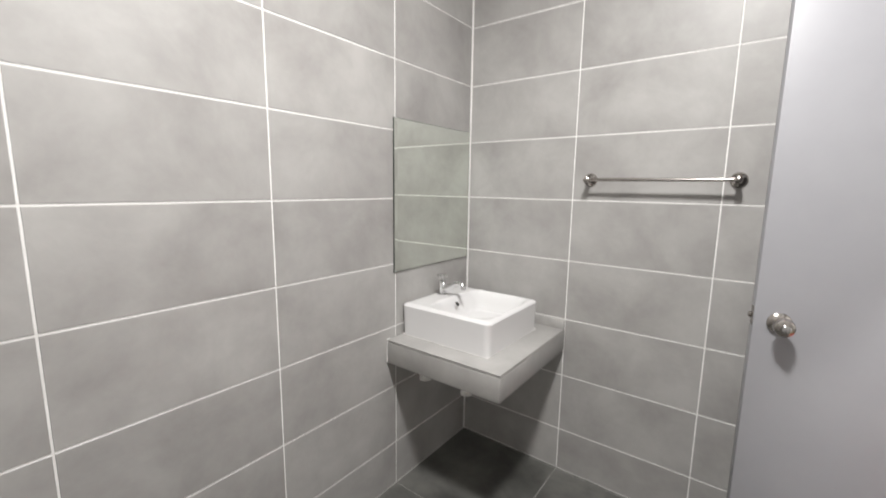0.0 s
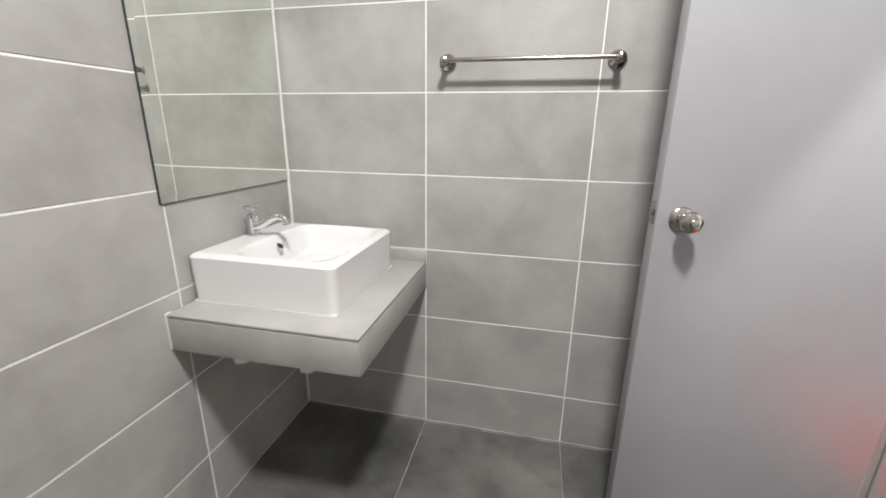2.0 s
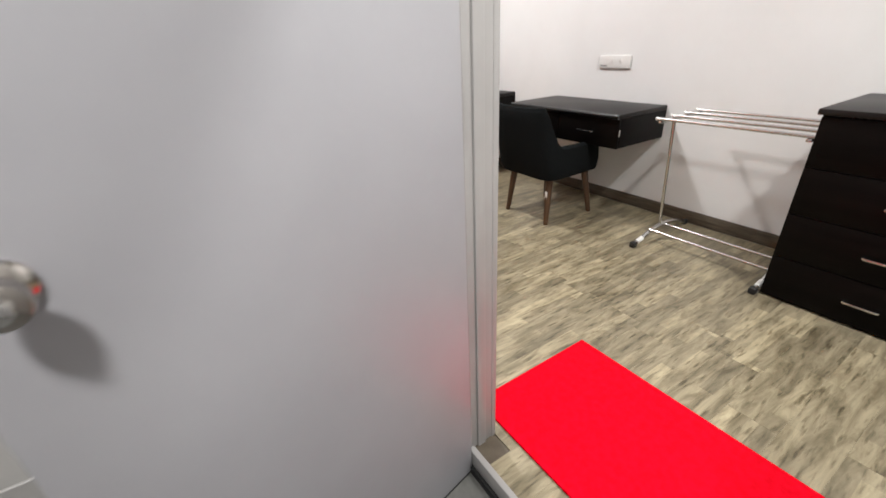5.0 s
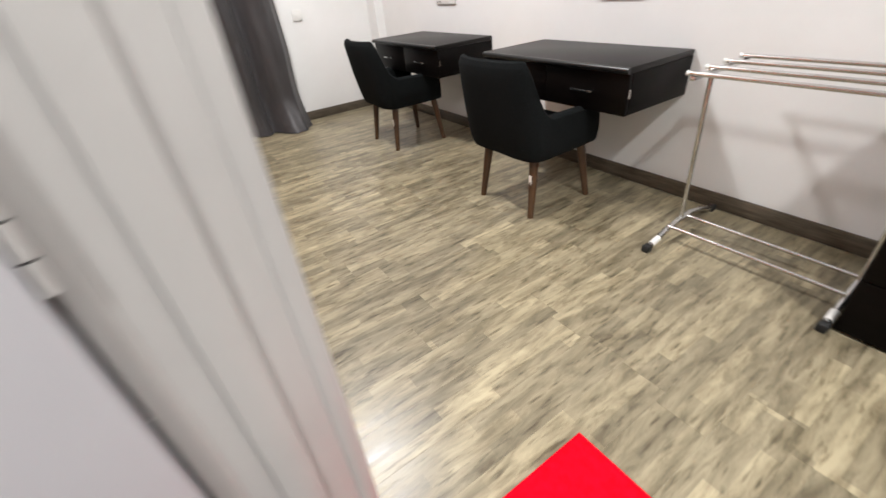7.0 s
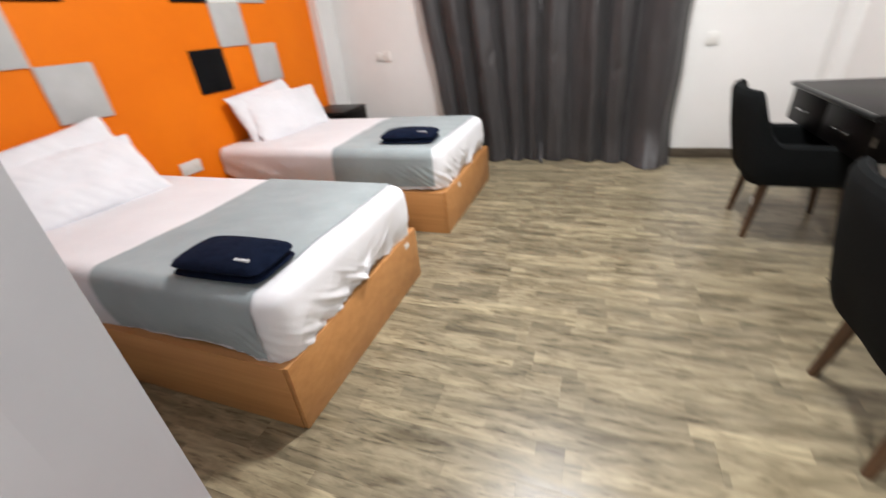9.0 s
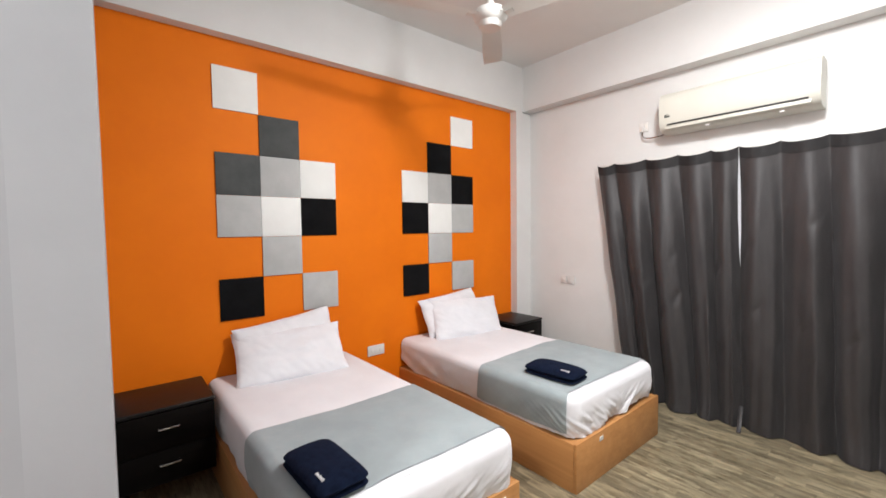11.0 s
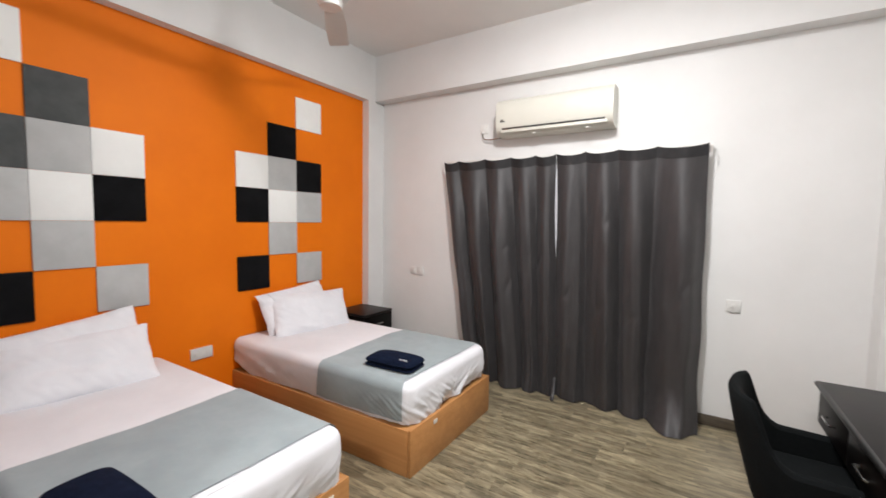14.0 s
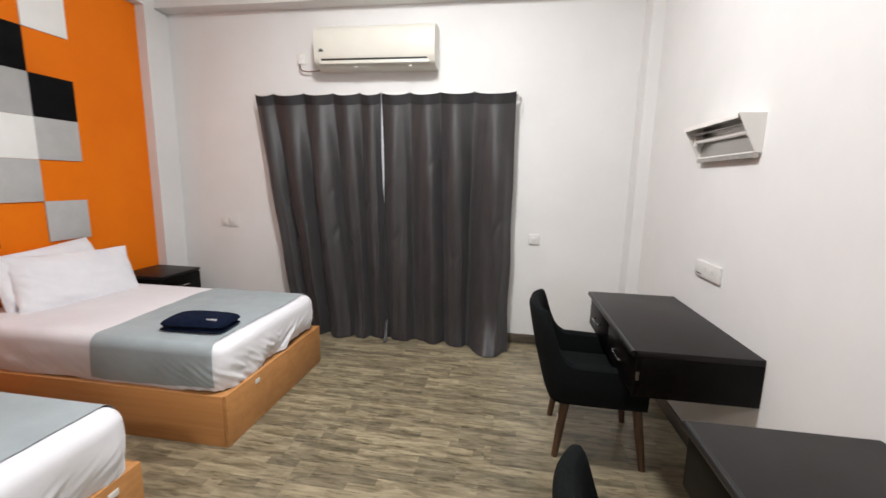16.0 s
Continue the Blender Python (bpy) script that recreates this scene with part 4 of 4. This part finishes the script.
def air_conditioner():
    x0, x1, z0, z1, yb = 0.372, 1.390, 2.352, 2.682, YF
    w = x1 - x0
    t = thing("air_conditioner", "cream white split air conditioner above the curtains", "air conditioner", pose(x0, yb, z0))
    prof = [(0.0, 0.0), (-0.10, 0.0), (-0.155, 0.012), (-0.190, 0.045), (-0.205, 0.09), (-0.208, 0.20), (-0.200, 0.275), (-0.178, 0.312), (-0.145, 0.328), (0.0, 0.330)]
    bm = bmesh.new()
    a = [bm.verts.new((0, y, z)) for y, z in prof]
    b = [bm.verts.new((w, y, z)) for y, z in prof]
    for i in range(len(prof)):
        j = (i + 1) % len(prof)
        bm.faces.new((a[i], a[j], b[j], b[i]))
    bm.faces.new(a)
    bm.faces.new(b[::-1])
    bmesh.ops.bevel(bm, geom=[e for e in bm.edges if len({f.normal.to_tuple(1) for f in e.link_faces}) > 1 and abs(e.verts[0].co.x - e.verts[1].co.x) < 1e-5], offset=0.008, segments=3, affect="EDGES")
    part("housing", bm, AC_WHITE, t)
    part("outlet", B((0.06, -0.199, 0.052), (w - 0.06, -0.186, 0.064), bevel=0.001, m=pose(0, 0, 0)), BLACKHOLE, t, "dark air outlet slot")
    part("louvre", B((0.045, -0.196, 0.022), (w - 0.045, -0.160, 0.050), bevel=0.006), AC_WHITE, t, "swing louvre")
    part("badge", B((0.045, -0.2105, 0.118), (0.085, -0.2045, 0.128)), MIRROR_EDGE, t, "small dark badge")
    part("badge", B((0.045, -0.2105, 0.134), (0.078, -0.2045, 0.139)), MIRROR_EDGE, t, "small dark badge")
    for xx in (0.34, 0.80):
        part("clip", B((xx, -0.176, -0.002), (xx + 0.028, -0.150, 0.008), bevel=0.002), PLASTIC, t)
    return t


air_conditioner()
sw = thing("isolator_switch", "white plastic isolator switch beside the air conditioner", "switch", pose(0.155, YF, 2.47))
part("plate", B((-0.04, -0.012, -0.04), (0.045, -0.0005, 0.045), bevel=0.004), PLASTIC, sw)
part("rocker", B((-0.012, -0.020, -0.016), (0.014, -0.012, 0.016), bevel=0.003), PLASTIC, sw)
part("gland", rod(bmesh.new(), (0.0, -0.03, -0.045), (0.0, -0.03, -0.02), 0.010), PLASTIC, sw)
cable = sweep(bmesh.new(), [(0.155, 5.93, 2.43), (0.157, 5.925, 2.39), (0.18, 5.92, 2.365), (0.24, 5.915, 2.355), (0.32, 5.915, 2.36), (0.40, 5.92, 2.375)], 0.006, 8)
solid("power_cable", cable, STEEL, "short grey power cable to the air conditioner", "cable")


def ceiling_fan():
    t = thing("ceiling_fan", "white three-bladed ceiling fan on a short rod", "ceiling fan", pose(-0.012, 4.105, H))
    part("canopy", lathe(bmesh.new(), [(0.060, 0.0), (0.060, -0.006), (0.056, -0.030), (0.040, -0.085), (0.020, -0.125), (0.014, -0.130)]), PLASTIC, t)
    # solid dark ring, coloured like the shade between canopy and ceiling
    part("canopy_ring", lathe(bmesh.new(), [(0.063, 0.0), (0.063, -0.005), (0.061, -0.007), (0.061, 0.0)]), MIRROR_EDGE, t, "dark ring painted as the shaded gap at the ceiling")
    part("rod", rod(bmesh.new(), (0, 0, -0.125), (0, 0, -0.32), 0.010), PLASTIC, t)
    part("motor", lathe(bmesh.new(), [(0.012, -0.265), (0.016, -0.285), (0.034, -0.325), (0.050, -0.355), (0.104, -0.366), (0.111, -0.378), (0.111, -0.408), (0.096, -0.430), (0.078, -0.440), (0.075, -0.460), (0.066, -0.474), (0.0, -0.476)], pose(0, 0, -0.03), 40), PLASTIC, t)
    for a in (132, 12, 252):
        bm = bmesh.new()
        n = 16

        def bl(u, v, k=0.0):
            r = 0.11 + 0.63 * u
            wd = 0.056 + 0.020 * min(1, u * 2.2)
            y = (2 * v - 1) * wd
            return Vector((r, y, -0.432 - 0.17 * y * (1 - 0.3 * u) - k))
        grid(bm, n, 4, bl)
        r = bmesh.ops.solidify(bm, geom=bm.faces[:], thickness=0.004)
        bmesh.ops.transform(bm, matrix=pose(0, 0, 0, 0, 0, a), verts=bm.verts)
        blade = part("blade", bm, PLASTIC, t)
        part("blade_arm", B((0.07, -0.022, -0.439), (0.17, 0.022, -0.433), bevel=0.002, m=pose(0, 0, 0, 0, 0, a)), PLASTIC, blade)
    return t


ceiling_fan()


def wall_plate(name, label, m, w, h, gangs):
    t = thing(name, label, "socket", m, group="wall sockets")
    part("plate", B((-w / 2, -0.013, -h / 2), (w / 2, -0.0004, h / 2), bevel=0.002), SOCKET, t)
    for i in range(gangs):
        x = -w / 2 + w * (i + 0.5) / gangs
        part("rocker", B((x - 0.013, -0.0165, -0.016), (x + 0.013, -0.0125, 0.016), bevel=0.002), SOCKET, t)
    return t


def socket_pair(m, w, h):
    t = thing("wall_socket", "white double wall socket above the desk", "socket", m, group="wall sockets")
    part("plate", B((-w / 2, -0.014, -h / 2), (w / 2, -0.0004, h / 2), bevel=0.003), SOCKET, t)
    part("indicator", B((-w / 2 + 0.02, -0.0155, -h / 2 + 0.013), (-w / 2 + 0.075, -0.0138, -h / 2 + 0.019)), MIRROR_EDGE, t, "dark slot")
    for x in (-0.02, 0.05):
        part("rocker", B((x - 0.012, -0.0165, -0.004), (x + 0.012, -0.0138, 0.022), bevel=0.002), SOCKET, t)
    return t


east = lambda y, z: pose(XR, y, z, 0, 0, -90)
socket_pair(east(4.665, 1.000), 0.262, 0.085)
socket_pair(east(3.062, 1.012), 0.262, 0.085)
wall_plate("wall_socket", "white double socket on the orange wall between the beds", pose(XL, 3.90, 0.50, 0, 0, 90), 0.165, 0.088, 2)
wall_plate("wall_socket", "white switch plate on the wall beside the curtain", pose(-0.60, YF, 1.0), 0.085, 0.088, 1)
wall_plate("wall_socket", "white socket with a plug adapter beside the curtain", pose(-0.69, YF, 1.0), 0.07, 0.075, 1)
wall_plate("wall_socket", "white single socket between curtain and desk", pose(2.262, YF, 0.955), 0.088, 0.088, 1)


def wall_lamp(y0, y1):
    """Open wedge-shaped wall luminaire: pale metal case, mirror louvre, bare tube."""
    t = thing("wall_lamp", "white metal wedge wall lamp with a bare tube, switched off", "wall lamp", pose(XR, y0, 1.592), group="wall lamps above the desks")
    w, d, h = y1 - y0, -0.112, 0.166
    # side cheeks: full depth on top, running back to the wall at the bottom
    for a in (0.0, w - 0.006):
        bm = bmesh.new()
        pts = [(-0.0005, 0.0), (-0.026, 0.0), (d, h), (-0.0005, h)]
        q = [bm.verts.new((x, a, z)) for x, z in pts]
        r = [bm.verts.new((x, a + 0.006, z)) for x, z in pts]
        bm.faces.new(q)
        bm.faces.new(r[::-1])
        for i in range(4):
            bm.faces.new((q[i], q[(i + 1) % 4], r[(i + 1) % 4], r[i]))
        part("cheek", bm, PLASTIC, t, "white metal side cheek", smooth=False)
    part("top", B((d, 0.006, h - 0.004), (-0.0005, w - 0.006, h)), PLASTIC, t)
    part("back_reflector", B((-0.012, 0.006, 0.004), (-0.006, w - 0.006, h - 0.004)), SHINY, t, "mirror-bright reflector")
    part("bottom_lip", B((-0.030, 0.006, 0.0), (-0.0005, w - 0.006, 0.006)), PLASTIC, t)
    part("front_lip", B((d, 0.006, h - 0.022), (d + 0.004, w - 0.006, h - 0.004)), PLASTIC, t)
    # solid grey strip in place of the shaded gap below the case
    part("shadow_gap", B((-0.030, 0.01, -0.022), (-0.0005, w - 0.01, -0.0005)), STEEL, t, "grey strip standing in for the shadow under the lamp")
    part("tube", rod(bmesh.new(), (-0.044, 0.03, 0.090), (-0.044, w - 0.03, 0.090), 0.012), TUBE, t, "bare unlit tube")
    for a in (0.012, w - 0.032):
        part("tube_holder", B((-0.058, a, 0.070), (-0.012, a + 0.018, 0.112), bevel=0.003), PLASTIC, t)
    part("louvre_rib", B((-0.072, 0.008, 0.122), (-0.014, w - 0.008, 0.125)), SHINY, t, "bright reflector fin")
    return t


wall_lamp(4.355, 4.915)
wall_lamp(2.795, 3.380)


def ceiling_light(loc, r, label, h):
    d = h - loc[2] - 0.05
    t = thing("ceiling_light", label, "ceiling light", pose(loc[0], loc[1], h))
    part("base", lathe(bmesh.new(), [(r, 0.0), (r, -0.020 - d), (r - 0.006, -0.026 - d), (r - 0.012, -0.026 - d), (r - 0.012, -0.004)]), PLASTIC, t)
    part("diffuser", lathe(bmesh.new(), [(r - 0.013, -0.006), (r - 0.013, -0.028 - d), (0.0, -0.030 - d)]), GLOW, t, "glowing white diffuser")


ceiling_light(BATH_LAMP, 0.16, "round white ceiling light in the bathroom", BH)
ceiling_light((ROOM_LAMP[0], ROOM_LAMP[1], 3.32), 0.12, "round white ceiling light above the beds", H)
ceiling_light(HALL_LAMP, 0.23, "round white ceiling light at the entrance", H)

for m_, s_ in ((lean(-1.108, 3.115, 0.730, 24, 0, 7), 1), (lean(-1.010, 3.090, 0.688, 42, -6, -1), 2)):
    pillow(m_, s_, "pillows on the beds", 0.36 if s_ % 2 else 0.378)
for m_, s_ in ((lean(-1.110, 4.70, 0.730, 22, 0, 5), 3), (lean(-0.985, 4.765, 0.696, 28, -11, -2), 4)):
    pillow(m_, s_, "pillows on the beds", 0.36 if s_ % 2 else 0.378)
folded_towel(pose(0.345, 2.742, 0.563, 0, 0, 2))
folded_towel(pose(0.290, 4.392, 0.563, 0, 0, 4))

for name, lo, hi in (("baseboard_east", (XR - 0.012, YS, 0.0), (XR, 5.78, 0.085)), ("baseboard_north", (XL + 0.09, YF - 0.012, 0.0), (XR - 0.09, YF, 0.085)), ("baseboard_column", (XR - 0.102, 5.768, 0.0), (XR - 0.09, YF - 0.012, 0.085))):
    solid(name, B(lo, hi, bevel=0.002), SKIRT, "brown wood-look vinyl skirting along the wall", "baseboard", kind="structure")


# ---- tiles and planks ----
made = {}


def piece(name, dims, material, parent, m, bevel):
    key = (name, material.name, tuple(round(d, 3) for d in dims))
    if key not in made:
        made[key] = mesh_of(name, B((0, 0, 0), dims, bevel=bevel, seg=1), material, False)
    ob = new(name, made[key])
    ob.parent = parent
    ob.matrix_basis = m
    return ob


def cuts(a, b, origin, step):
    k = math.ceil((a - origin) / step + 1e-6)
    xs = [a]
    while origin + k * step < b - 1e-6:
        xs.append(origin + k * step)
        k += 1
    return xs + [b]


J = 0.0027
ROWS_Z = cuts(BZ + 0.008, BH, 1.338, 0.30)


def wall_tiles(parent, a, b, origin, m_of):
    for u0, u1 in zip(cuts(a, b, origin, 0.60), cuts(a, b, origin, 0.60)[1:]):
        for z0, z1 in zip(ROWS_Z, ROWS_Z[1:]):
            if u1 - u0 > 0.03 and z1 - z0 > 0.03:
                piece("tile", (u1 - u0 - 2 * J, 0.008, z1 - z0 - 2 * J), TILE, parent, m_of(u0 + J, z0 + J), 0.0012)


wall_tiles(grout_n, BX0 + 0.009, BX1 - 0.009, -0.725, lambda u, z: pose(u, 1.963, z))
wall_tiles(grout_w, BY0 + 0.01, 1.962, 0.753, lambda u, z: pose(-1.322, u, z, 0, 0, 90))
wall_tiles(grout_e, BY0 + 0.01, DY0 - 0.047, 0.33, lambda u, z: pose(BX1, u, z, 0, 0, 90))
wall_tiles(grout_s, BX0 + 0.01, BX1 - 0.01, -0.725, lambda u, z: pose(u, BY0, z))
for u0, u1 in zip(cuts(BX0 + 0.009, BX1 - 0.01, -0.725, 0.6), cuts(BX0 + 0.009, BX1 - 0.01, -0.725, 0.6)[1:]):
    for v0, v1 in zip(cuts(BY0 + 0.01, 1.962, 1.353, 0.6), cuts(BY0 + 0.01, 1.962, 1.353, 0.6)[1:]):
        if u1 - u0 > 0.02:
            piece("floor_tile", (u1 - u0 - 0.003, v1 - v0 - 0.003, 0.008), FLOOR_TILE, bath_floor, pose(u0 + 0.0015, v0 + 0.0015, BZ), 0.0010)

rnd = random.Random(11)
PW, PL = 0.1524, 0.914
y = YS
while y < YF - 0.013:
    y1 = min(y + PW, YF - 0.013)
    xa = XL if y >= OY - 0.02 else OX
    if DY0 + 0.02 < y and y1 < DY1 - 0.016:
        xa = 0.8165
    if xa == XL and y < OY:
        y = OY
    x = xa - rnd.uniform(0, PL)
    while x < XR - 0.013:
        a, b = max(x, xa), min(x + PL, XR - 0.013)
        if b - a > 0.02:
            piece("plank", (b - a - 0.0003, y1 - y - 0.0003, 0.006), PLANK, slab, pose(a + 0.00015, y + 0.00015, -0.006), 0.0002)
        x += PL
    y = y1
